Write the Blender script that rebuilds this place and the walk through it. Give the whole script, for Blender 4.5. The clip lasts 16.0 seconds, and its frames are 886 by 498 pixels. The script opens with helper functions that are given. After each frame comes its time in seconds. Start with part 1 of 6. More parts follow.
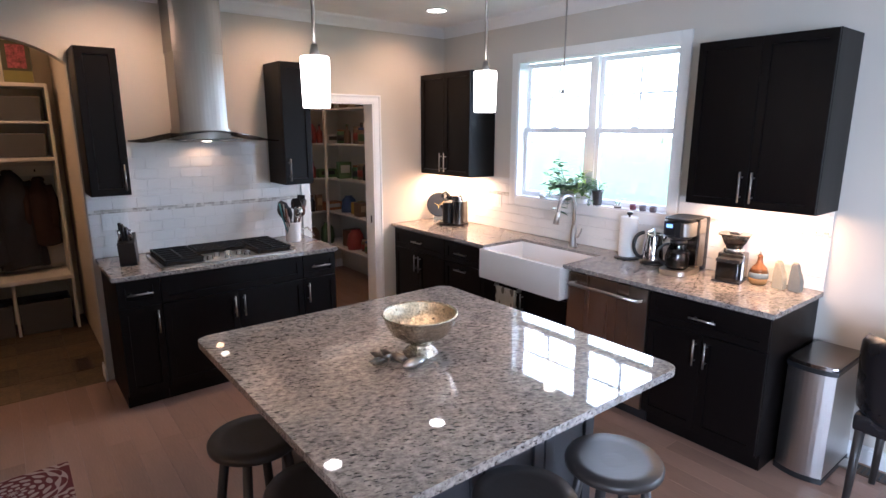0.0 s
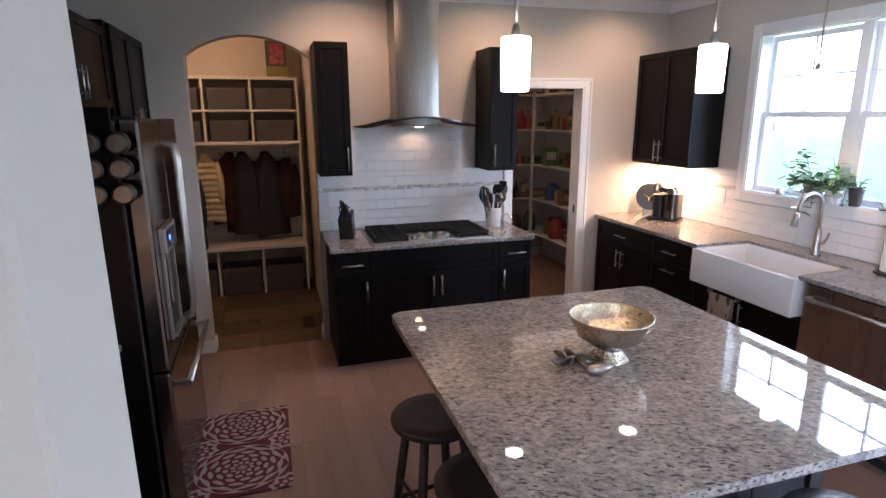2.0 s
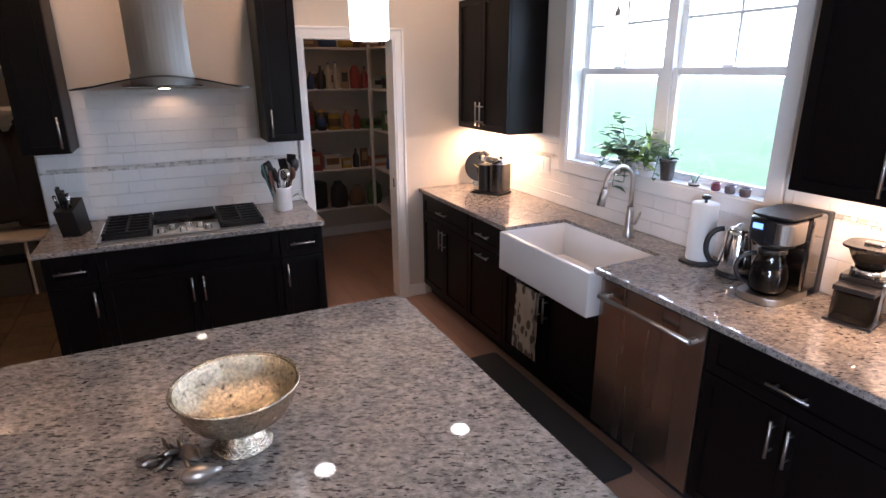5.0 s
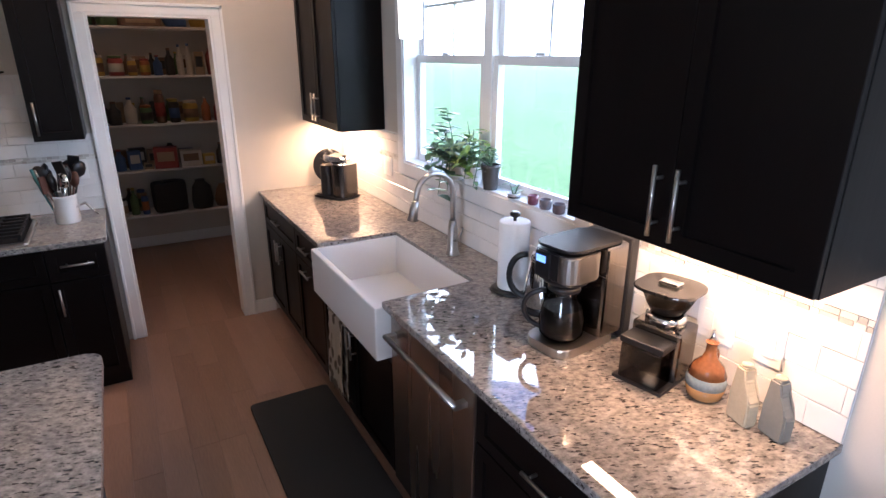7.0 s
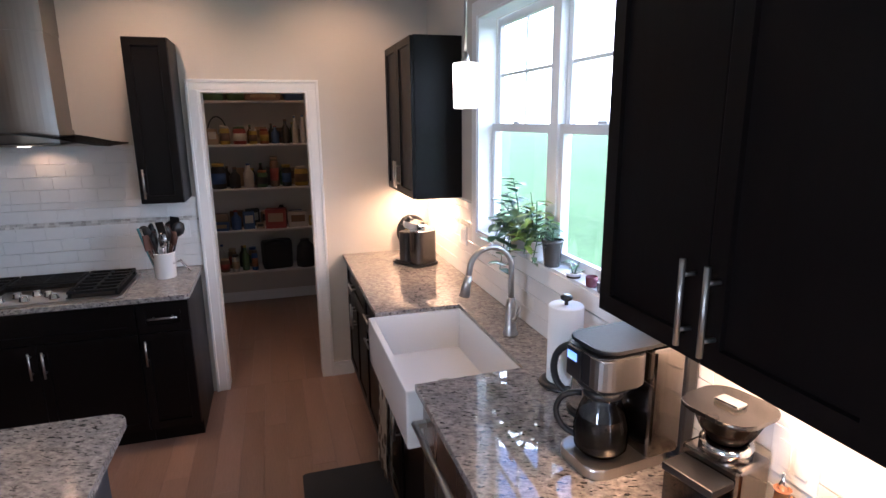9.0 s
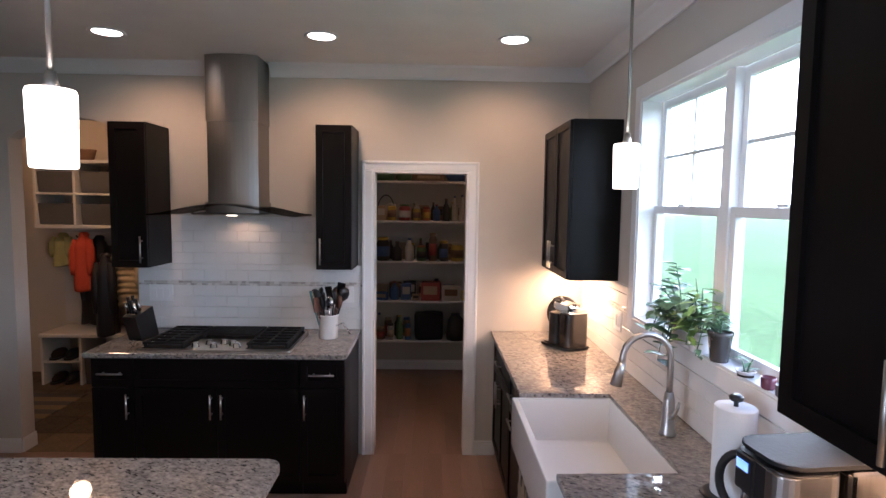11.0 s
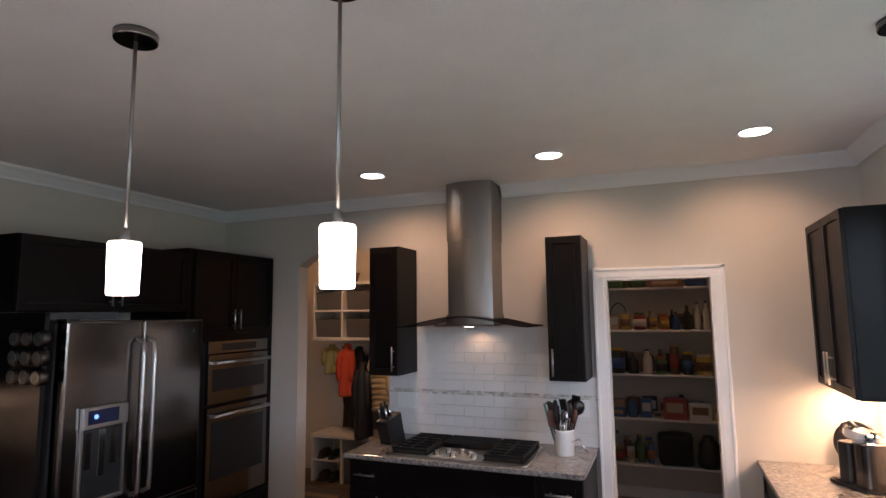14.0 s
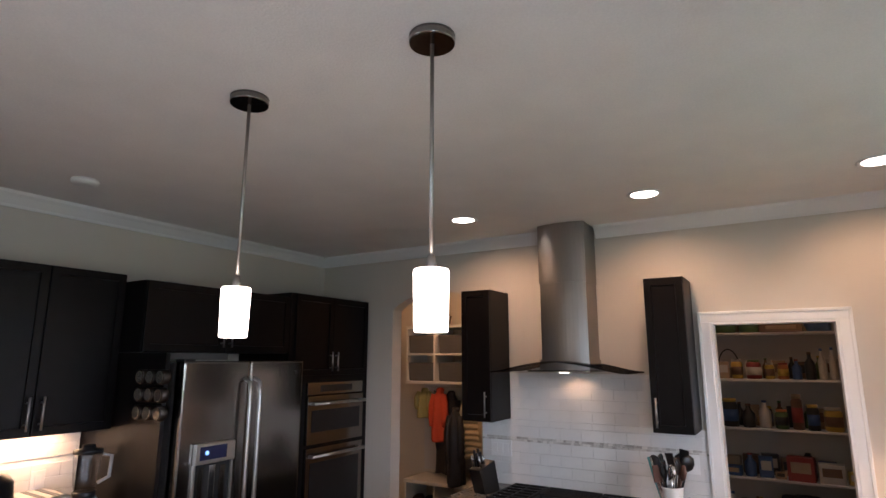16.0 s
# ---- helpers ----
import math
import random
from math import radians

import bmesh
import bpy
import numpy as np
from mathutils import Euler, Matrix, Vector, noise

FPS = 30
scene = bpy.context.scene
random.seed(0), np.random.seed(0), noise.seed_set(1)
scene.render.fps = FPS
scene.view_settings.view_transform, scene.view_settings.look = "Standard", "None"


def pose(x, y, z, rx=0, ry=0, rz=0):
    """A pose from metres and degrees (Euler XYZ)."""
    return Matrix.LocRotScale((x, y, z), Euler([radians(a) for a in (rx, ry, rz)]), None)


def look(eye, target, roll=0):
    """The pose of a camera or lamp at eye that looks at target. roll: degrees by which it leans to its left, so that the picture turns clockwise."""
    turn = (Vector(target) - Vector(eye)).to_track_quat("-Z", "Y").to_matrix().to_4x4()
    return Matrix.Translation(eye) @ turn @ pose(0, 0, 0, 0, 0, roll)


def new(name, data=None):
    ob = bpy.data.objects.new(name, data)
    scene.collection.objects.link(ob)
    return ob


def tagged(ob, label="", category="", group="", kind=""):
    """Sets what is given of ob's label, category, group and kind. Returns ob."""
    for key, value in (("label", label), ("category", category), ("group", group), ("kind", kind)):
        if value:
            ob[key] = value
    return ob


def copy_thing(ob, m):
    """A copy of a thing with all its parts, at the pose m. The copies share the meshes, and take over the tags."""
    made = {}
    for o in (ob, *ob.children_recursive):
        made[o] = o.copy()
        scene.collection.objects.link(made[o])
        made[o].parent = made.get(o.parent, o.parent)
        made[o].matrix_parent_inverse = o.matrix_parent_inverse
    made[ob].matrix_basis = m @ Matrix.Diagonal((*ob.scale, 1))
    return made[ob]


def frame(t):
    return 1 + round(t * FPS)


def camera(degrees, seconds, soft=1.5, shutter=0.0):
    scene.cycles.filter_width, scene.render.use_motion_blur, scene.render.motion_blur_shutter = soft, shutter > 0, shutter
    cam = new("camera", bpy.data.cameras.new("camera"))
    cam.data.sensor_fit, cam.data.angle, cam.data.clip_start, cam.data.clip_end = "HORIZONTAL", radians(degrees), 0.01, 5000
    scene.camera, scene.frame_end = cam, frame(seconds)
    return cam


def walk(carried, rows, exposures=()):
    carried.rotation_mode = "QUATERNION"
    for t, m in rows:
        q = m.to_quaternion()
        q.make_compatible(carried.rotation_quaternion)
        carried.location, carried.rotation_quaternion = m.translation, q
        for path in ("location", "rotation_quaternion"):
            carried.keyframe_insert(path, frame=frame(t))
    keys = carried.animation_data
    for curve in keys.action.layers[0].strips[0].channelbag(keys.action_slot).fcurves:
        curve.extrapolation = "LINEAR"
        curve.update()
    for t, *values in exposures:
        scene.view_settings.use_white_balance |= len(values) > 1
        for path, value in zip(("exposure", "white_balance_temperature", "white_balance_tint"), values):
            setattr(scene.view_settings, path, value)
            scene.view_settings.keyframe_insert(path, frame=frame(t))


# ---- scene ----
cam = camera(76.8, 16.0, soft=1.5)
PATH = [
    (0, (-3.561, -4.499, 1.812), (-2.350, -2.964, 1.389), 0.1),
    (0.5, (-3.559, -4.498, 1.809), (-2.379, -2.939, 1.388), 0.3),
    (1, (-3.556, -4.484, 1.807), (-2.528, -2.824, 1.377), 0.3),
    (1.5, (-3.533, -4.459, 1.806), (-2.810, -2.650, 1.354), -0.2),
    (2, (-3.465, -4.435, 1.805), (-2.895, -2.575, 1.338), -0.3),
    (2.5, (-3.338, -4.398, 1.804), (-2.789, -2.534, 1.332), -0.4),
    (3, (-3.174, -4.336, 1.801), (-2.617, -2.474, 1.327), -0.6),
    (3.5, (-3.005, -4.254, 1.800), (-2.435, -2.402, 1.307), -0.7),
    (4, (-2.812, -4.172, 1.803), (-2.205, -2.336, 1.291), -0.6),
    (4.5, (-2.588, -4.109, 1.805), (-1.903, -2.317, 1.239), -0.9),
    (5, (-2.363, -4.063, 1.809), (-1.547, -2.341, 1.199), -0.4),
    (7.5, (-1.264, -3.935, 1.830), (-0.323, -2.298, 1.170), 0.2),
    (8, (-1.154, -3.922, 1.839), (-0.254, -2.252, 1.203), -0.0),
    (8.5, (-1.094, -3.916, 1.838), (-0.312, -2.167, 1.264), -0.4),
    (9, (-1.079, -3.915, 1.833), (-0.518, -2.048, 1.385), -0.6),
    (9.5, (-1.075, -3.913, 1.826), (-0.761, -1.963, 1.514), -0.3),
    (10, (-1.072, -3.911, 1.819), (-0.913, -1.930, 1.592), 0.3),
    (12.5, (-1.092, -3.939, 1.811), (-1.216, -1.945, 1.726), -0.1),
    (13, (-1.094, -3.939, 1.810), (-1.381, -1.960, 1.806), -0.4),
    (13.5, (-1.095, -3.939, 1.810), (-1.609, -2.010, 1.922), -0.7),
    (14, (-1.098, -3.939, 1.809), (-1.834, -2.094, 2.039), -0.7),
    (14.5, (-1.098, -3.939, 1.809), (-1.979, -2.170, 2.119), -0.5),
    (15, (-1.100, -3.939, 1.809), (-2.062, -2.222, 2.165), -0.3),
    (15.5, (-1.101, -3.940, 1.810), (-2.104, -2.251, 2.186), -0.0),
    (16, (-1.103, -3.941, 1.810), (-2.116, -2.260, 2.194), -0.0),
]
walk(cam, [(t, look(eye, target, roll)) for t, eye, target, roll in PATH], exposures=[(0, 3.75, 5100, 15), (3, 3.5, 5150, 16), (5, 3.38, 5200, 17), (8, 3.25, 5050, 15), (10, 3.22, 5150, 16), (12.5, 3.15, 5300, 17), (16, 3.36, 5500, 16)])

# ---- world, sun and daylight ----
world = bpy.data.worlds.new("world")
scene.world = world
world.use_nodes = True
wn = world.node_tree.nodes
sky = wn.new("ShaderNodeTexSky")
sky.sky_type = "NISHITA"
sky.sun_disc = False
sky.sun_elevation = radians(38)
sky.sun_rotation = radians(200)
sky.dust_density = 3.0
wn["Background"].inputs["Strength"].default_value = 0.13
world.node_tree.links.new(sky.outputs[0], wn["Background"].inputs["Color"])
sun = new("sun", bpy.data.lights.new("sun", "SUN"))
sun.data.energy, sun.data.angle, sun.data.color = 1.0, radians(12), (1.0, 0.96, 0.9)
sun.matrix_world = look((-20, 30, 40), (0, 0, 0))

WARM = (1.0, 0.55, 0.26)


def lamp(name, kind, at, watts, color=WARM, target=None, **values):
    ob = new(name, bpy.data.lights.new(name, kind))
    ob.data.energy, ob.data.color = watts, color
    ob.matrix_world = look(at, target or (at[0], at[1], at[2] - 1))
    if kind == "SPOT":
        ob.data.spot_size, ob.data.spot_blend = values["cone"], values.get("blend", 0.5)
        ob.data.shadow_soft_size = values.get("radius", 0.05)
    if kind == "POINT":
        ob.data.shadow_soft_size = values.get("radius", 0.04)
    if kind == "AREA":
        ob.data.shape, ob.data.size, ob.data.size_y = "RECTANGLE", values["sx"], values["sy"]
    return ob


RECESSED = [(-2.90, -0.69), (-1.71, -0.69), (-0.625, -0.69)]
for lx, ly in RECESSED:
    lamp("recessed_beam", "SPOT", (lx, ly, 2.715), 3.0, target=(lx, -0.05, 1.70), cone=radians(112), blend=0.8, radius=0.06)
PENDANTS = [(-2.68, -2.685), (-1.90, -2.68), (-0.345, -1.795)]
for lx, ly in PENDANTS:
    lamp("pendant_beam", "SPOT", (lx, ly, 1.865), 1.15, cone=radians(150), blend=0.9, radius=0.045)
lamp("hood_beam", "SPOT", (-2.36, -0.12, 1.712), 0.16, cone=radians(150), radius=0.03)
lamp("under_cabinet_strip", "AREA", (-0.16, -0.37, 1.366), 1.5, sx=0.05, sy=0.6)
lamp("under_cabinet_strip", "AREA", (-0.19, -3.11, 1.366), 1.0, sx=0.05, sy=0.6)
lamp("under_cabinet_strip", "AREA", (-4.70, -2.83, 1.392), 1.1, sx=0.05, sy=1.3)
# added fill light, set in an invented east wall opening out of view
lamp("unseen_east_daylight", "AREA", (-0.02, -5.1, 1.10), 2.4, (0.86, 0.93, 1.0), (-3.0, -5.1, 1.0), sx=0.95, sy=2.1)
# narrow-spread fill added to brighten the east wall; no window known here
west_light = lamp("unseen_west_daylight", "AREA", (-4.79, -6.3, 1.52), 3.0, (0.88, 0.94, 1.0), (0.0, -4.3, 1.0), sx=1.15, sy=1.3)
west_light.data.spread = radians(80)
# unseen point fills added to brighten mudroom and pantry, without any fitting
lamp("mudroom_fill", "POINT", (-4.1, 0.8, 2.55), 1.2, radius=0.08)
lamp("pantry_fill", "POINT", (-1.05, 0.9, 2.55), 0.45, radius=0.08)


# ---- materials ----
def shader(name):
    m = bpy.data.materials.new(name)
    m.use_nodes = True
    return m, m.node_tree.nodes, m.node_tree.links, m.node_tree.nodes["Principled BSDF"]


def mat(name, color, rough=0.5, metal=0.0, var=0.12, scale=6.0, fine=90.0, bump=0.08, stretch=(1, 1, 1), rand=0.0, coat=0.0, spec=None):
    """Paint, wood or metal with blotches, grain, fine relief and, over many pieces, a shift from piece to piece."""
    m, n, l, p = shader(name)
    tc, mp = n.new("ShaderNodeTexCoord"), n.new("ShaderNodeMapping")
    mp.inputs["Scale"].default_value = stretch
    l.new(tc.outputs["Object"], mp.inputs["Vector"])
    big, small = n.new("ShaderNodeTexNoise"), n.new("ShaderNodeTexNoise")
    for tex, s in ((big, scale), (small, fine)):
        tex.inputs["Scale"].default_value, tex.inputs["Detail"].default_value = s, 4
        l.new(mp.outputs[0], tex.inputs["Vector"])
    add = n.new("ShaderNodeMath")
    add.operation = "ADD"
    l.new(big.outputs["Fac"], add.inputs[0])
    l.new(small.outputs["Fac"], add.inputs[1])
    out = add.outputs[0]
    if rand:
        info, mul, add2 = n.new("ShaderNodeObjectInfo"), n.new("ShaderNodeMath"), n.new("ShaderNodeMath")
        mul.operation, add2.operation = "MULTIPLY_ADD", "ADD"
        mul.inputs[1].default_value, mul.inputs[2].default_value = 2 * rand, -rand
        l.new(info.outputs["Random"], mul.inputs[0])
        l.new(mul.outputs[0], add2.inputs[0])
        l.new(out, add2.inputs[1])
        out = add2.outputs[0]
    ramp = n.new("ShaderNodeMapRange")
    ramp.inputs["From Min"].default_value, ramp.inputs["From Max"].default_value = 0.5, 1.5
    ramp.inputs["To Min"].default_value, ramp.inputs["To Max"].default_value = 1 - var, 1 + var
    ramp.clamp = False
    l.new(out, ramp.inputs["Value"])
    mix = n.new("ShaderNodeVectorMath")
    mix.operation = "SCALE"
    mix.inputs[0].default_value = color
    l.new(ramp.outputs[0], mix.inputs["Scale"])
    l.new(mix.outputs[0], p.inputs["Base Color"])
    p.inputs["Roughness"].default_value, p.inputs["Metallic"].default_value = rough, metal
    p.inputs["Coat Weight"].default_value = coat
    p.inputs["Coat Roughness"].default_value = 0.08
    if spec is not None:
        p.inputs["Specular IOR Level"].default_value = spec
    rr = n.new("ShaderNodeMapRange")
    rr.inputs["To Min"].default_value, rr.inputs["To Max"].default_value = max(0.02, rough - 0.08), min(1, rough + 0.08)
    l.new(big.outputs["Fac"], rr.inputs["Value"])
    l.new(rr.outputs[0], p.inputs["Roughness"])
    if bump:
        b = n.new("ShaderNodeBump")
        b.inputs["Strength"].default_value, b.inputs["Distance"].default_value = bump, 0.004
        l.new(small.outputs["Fac"], b.inputs["Height"])
        l.new(b.outputs[0], p.inputs["Normal"])
    return m


def granite(name):
    m, n, l, p = shader(name)
    tc, turn, mp, mp2 = (n.new(k) for k in ("ShaderNodeTexCoord", "ShaderNodeMapping", "ShaderNodeMapping", "ShaderNodeMapping"))
    mild = n.new("ShaderNodeMapping")
    mild.inputs["Scale"].default_value = (0.75, 1.1, 1)
    l.new(turn.outputs[0], mild.inputs["Vector"])
    turn.inputs["Rotation"].default_value = (0, 0, radians(24))
    mp.inputs["Scale"].default_value = (0.38, 1.2, 1)
    l.new(tc.outputs["Object"], turn.inputs["Vector"])
    l.new(turn.outputs[0], mp.inputs["Vector"])
    l.new(tc.outputs["Object"], mp2.inputs["Vector"])

    def tex(scale, detail, rough, source):
        t = n.new("ShaderNodeTexNoise")
        t.inputs["Scale"].default_value, t.inputs["Detail"].default_value, t.inputs["Roughness"].default_value = scale, detail, rough
        l.new(source.outputs[0], t.inputs["Vector"])
        return t

    def ramp(t, stops):
        r = n.new("ShaderNodeValToRGB")
        while len(r.color_ramp.elements) < len(stops):
            r.color_ramp.elements.new(0.5)
        for e, (at, c) in zip(r.color_ramp.elements, stops):
            e.position, e.color = at, (*c, 1)
        l.new(t.outputs["Fac"], r.inputs["Fac"])
        return r

    base = ramp(tex(62, 5, 0.65, mild), [(0.34, (0.16, 0.145, 0.135)), (0.46, (0.265, 0.245, 0.225)), (0.56, (0.35, 0.325, 0.298)), (0.7, (0.45, 0.42, 0.388))])
    tint = ramp(tex(14, 4, 0.6, mp2), [(0.38, (0.78, 0.77, 0.78)), (0.62, (1.0, 0.97, 0.94))])
    fleck = ramp(tex(112, 2, 0.55, mp), [(0.355, (0, 0, 0)), (0.41, (1, 1, 1))])
    mul = n.new("ShaderNodeMix")
    mul.data_type, mul.blend_type = "RGBA", "MULTIPLY"
    mul.inputs["Factor"].default_value = 1
    l.new(base.outputs[0], mul.inputs["A"])
    l.new(tint.outputs[0], mul.inputs["B"])
    dark = n.new("ShaderNodeMix")
    dark.data_type = "RGBA"
    dark.inputs["A"].default_value = (0.045, 0.037, 0.035, 1)
    l.new(fleck.outputs[0], dark.inputs["Factor"])
    l.new(mul.outputs["Result"], dark.inputs["B"])
    l.new(dark.outputs["Result"], p.inputs["Base Color"])
    p.inputs["Roughness"].default_value = 0.03
    p.inputs["Specular IOR Level"].default_value = 1.0
    return m


def pane_glass(name, tint=(1, 1, 1)):
    m, n, l, p = shader(name)
    n.remove(p)
    t, g, mix = n.new("ShaderNodeBsdfTransparent"), n.new("ShaderNodeBsdfGlossy"), n.new("ShaderNodeMixShader")
    t.inputs["Color"].default_value, g.inputs["Roughness"].default_value = (*tint, 1), 0.02
    mix.inputs[0].default_value = 0.05
    l.new(t.outputs[0], mix.inputs[1])
    l.new(g.outputs[0], mix.inputs[2])
    l.new(mix.outputs[0], n["Material Output"].inputs["Surface"])
    return m


def glow(name, color, strength):
    m, n, l, p = shader(name)
    p.inputs["Base Color"].default_value = (0.9, 0.88, 0.84, 1)
    p.inputs["Emission Color"].default_value = (*color, 1)
    p.inputs["Emission Strength"].default_value = strength
    return m


def rug_material(name):
    """Medallions in cream on dark red: rings and petals repeating over the cloth."""
    m, n, l, p = shader(name)
    tc = n.new("ShaderNodeTexCoord")
    sep = n.new("ShaderNodeSeparateXYZ")
    l.new(tc.outputs["Object"], sep.inputs[0])

    def op(kind, a, b=None):
        k = n.new("ShaderNodeMath")
        k.operation = kind
        for i, v in enumerate((a, b)):
            if v is None:
                continue
            if isinstance(v, (int, float)):
                k.inputs[i].default_value = v
            else:
                l.new(v, k.inputs[i])
        return k.outputs[0]

    def cell(v, size, off):
        return op("SUBTRACT", op("MODULO", op("ADD", op("DIVIDE", v, size), 20 + off), 1.0), 0.5)

    bands = []
    for off in (0.0, 0.5):
        u, v = cell(sep.outputs[0], 0.50, off - 0.06), cell(sep.outputs[1], 0.44, off + 0.25)
        r = op("SQRT", op("ADD", op("MULTIPLY", u, u), op("MULTIPLY", v, v)))
        a = op("ARCTAN2", v, u)
        lace = op("MULTIPLY", op("SINE", op("MULTIPLY", a, 10.0)), op("SINE", op("MULTIPLY", r, 46.0)))
        rings = op("ADD", op("SINE", op("MULTIPLY", r, 84.0 if off == 0 else 72.0)), op("MULTIPLY", lace, 1.7))
        bands.append((op("GREATER_THAN", rings, 0.0), op("LESS_THAN", r, 0.47 if off == 0 else 0.24)))
    a = op("MULTIPLY", bands[0][0], bands[0][1])
    b = op("MULTIPLY", bands[1][0], bands[1][1])
    both = op("MAXIMUM", a, b)
    noise_tex = n.new("ShaderNodeTexNoise")
    noise_tex.inputs["Scale"].default_value = 400
    l.new(tc.outputs["Object"], noise_tex.inputs["Vector"])
    fac = op("MULTIPLY", both, op("ADD", op("MULTIPLY", noise_tex.outputs["Fac"], 0.5), 0.6))
    mix = n.new("ShaderNodeMix")
    mix.data_type = "RGBA"
    mix.inputs["A"].default_value, mix.inputs["B"].default_value = (0.12, 0.022, 0.026, 1), (0.46, 0.37, 0.335, 1)
    l.new(fac, mix.inputs["Factor"])
    l.new(mix.outputs["Result"], p.inputs["Base Color"])
    p.inputs["Roughness"].default_value = 0.95
    bmp = n.new("ShaderNodeBump")
    bmp.inputs["Strength"].default_value, bmp.inputs["Distance"].default_value = 0.4, 0.003
    l.new(noise_tex.outputs["Fac"], bmp.inputs["Height"])
    l.new(bmp.outputs[0], p.inputs["Normal"])
    return m


WALL = mat("wall_paint", (0.60, 0.56, 0.50), 0.75, var=0.04, scale=2, fine=220, bump=0.05)
WHITE = mat("white_trim_paint", (0.82, 0.82, 0.81), 0.4, var=0.03, scale=3, fine=120, bump=0.03)
CEIL = mat("ceiling_paint", (0.84, 0.83, 0.81), 0.9, var=0.08, scale=3.5, fine=130, bump=0.35)
ESPRESSO = mat("espresso_stained_wood", (0.0040, 0.0028, 0.0026), 0.38, spec=0.17, var=0.35, scale=5, fine=60, bump=0.04, stretch=(1, 1, 0.12))
ISLAND_GREY = mat("charcoal_painted_wood", (0.045, 0.048, 0.055), 0.45, var=0.12, scale=4)
STEEL = mat("brushed_steel", (0.50, 0.48, 0.45), 0.30, 1.0, var=0.08, scale=2, fine=160, bump=0.02, stretch=(1, 1, 0.04))
STEEL_MID = mat("satin_hood_steel", (0.31, 0.29, 0.27), 0.33, 1.0, var=0.08, scale=2, fine=160, bump=0.02, stretch=(1, 1, 0.04))
STEEL_DARK = mat("dark_brushed_steel", (0.25, 0.228, 0.21), 0.17, 1.0, var=0.16, scale=1.5, fine=160, bump=0.015, stretch=(1, 1, 0.04))
NICKEL = mat("brushed_nickel", (0.42, 0.40, 0.375), 0.38, 1.0, var=0.05)
CHROME = mat("chrome", (0.72, 0.72, 0.72), 0.10, 1.0, var=0.03, bump=0)
PLANK = mat("oak_floor_plank", (0.30, 0.188, 0.140), 0.33, var=0.2, scale=3, fine=40, bump=0.06, stretch=(4, 0.35, 1), rand=0.3)
SLATE = mat("brown_slate_tile", (0.105, 0.072, 0.040), 0.5, var=0.9, scale=9, fine=45, bump=0.3, rand=0.25)
GROUT = mat("grout", (0.80, 0.795, 0.78), 0.9, var=0.1)
GROUT_BROWN = mat("brown_grout", (0.10, 0.08, 0.06), 0.9, var=0.1)
TILE = mat("white_glazed_tile", (0.76, 0.755, 0.74), 0.12, var=0.03, scale=7, fine=30, bump=0.04, rand=0.12)
GRANITE = granite("speckled_granite")
GLASS = pane_glass("window_glass")
SMOKED = pane_glass("smoked_glass", (0.35, 0.33, 0.32))
CLEAR = pane_glass("clear_plastic", (0.8, 0.8, 0.8))
BLACK = mat("black_plastic", (0.012, 0.012, 0.013), 0.35, var=0.1)
IRON = mat("cast_iron", (0.018, 0.018, 0.02), 0.55, var=0.2, bump=0.3)
PORCELAIN = mat("white_fireclay", (0.83, 0.82, 0.80), 0.10, var=0.02, bump=0)
STOOL = mat("dark_stained_stool_wood", (0.028, 0.024, 0.022), 0.44, var=0.3, fine=50, stretch=(1, 0.2, 1))
LEATHER = mat("black_leather", (0.012, 0.012, 0.014), 0.28, var=0.2, fine=240, bump=0.2)
SILVER = mat("engraved_silver", (0.52, 0.465, 0.37), 0.24, 1.0, var=0.6, scale=55, fine=110, bump=1.0)
LINING = mat("engraved_gilt_silver", (0.64, 0.56, 0.41), 0.30, 1.0, var=0.55, scale=50, fine=100, bump=1.0)
PEWTER = mat("pewter", (0.17, 0.155, 0.14), 0.32, 1.0, var=0.4, scale=60, bump=0.4)
SHADE = glow("opal_glass_lit", (1.0, 0.80, 0.58), 0.85)
LAMP_GLOW = glow("recessed_lens_lit", (1.0, 0.80, 0.60), 1.6)
BULB = glow("hood_lens_lit", (1.0, 0.78, 0.5), 0.8)
LCD = glow("blue_display", (0.06, 0.28, 1.0), 0.16)
MAT_GREY = mat("grey_foam_mat", (0.030, 0.030, 0.032), 0.8, fine=300, bump=0.3)
RUG = rug_material("red_medallion_rug")
FABRIC_GREY = mat("grey_felt", (0.10, 0.095, 0.09), 0.95, fine=260, bump=0.4)
CREAM = mat("cream_wood_paint", (0.72, 0.68, 0.60), 0.5, var=0.05)
BEIGE_WALL = mat("mudroom_paint", (0.62, 0.54, 0.42), 0.8, var=0.04)
LEAF = mat("green_leaf", (0.115, 0.20, 0.105), 0.4, var=0.5, scale=20)
LEAF2 = mat("bright_green_leaf", (0.17, 0.27, 0.06), 0.45, var=0.5, scale=20)
SOIL = mat("potting_soil", (0.03, 0.02, 0.015), 0.95)
PAPER = mat("paper_towel", (0.85, 0.85, 0.84), 0.95, var=0.03, fine=200, bump=0.3)
LAWN = mat("lawn", (0.068, 0.118, 0.050), 0.95, spec=0.1, var=0.35, scale=0.2, fine=6, bump=0.3)
BARK = mat("bark", (0.24, 0.21, 0.18), 0.9)
TWIG = mat("far_foliage", (0.18, 0.20, 0.12), 0.9, rand=0.3)
BROWN_GLAZE = mat("brown_glaze", (0.22, 0.085, 0.03), 0.15, var=0.4, scale=25, bump=0)
BLUE_GLAZE = mat("blue_grey_glaze", (0.20, 0.24, 0.26), 0.2, var=0.3, bump=0)
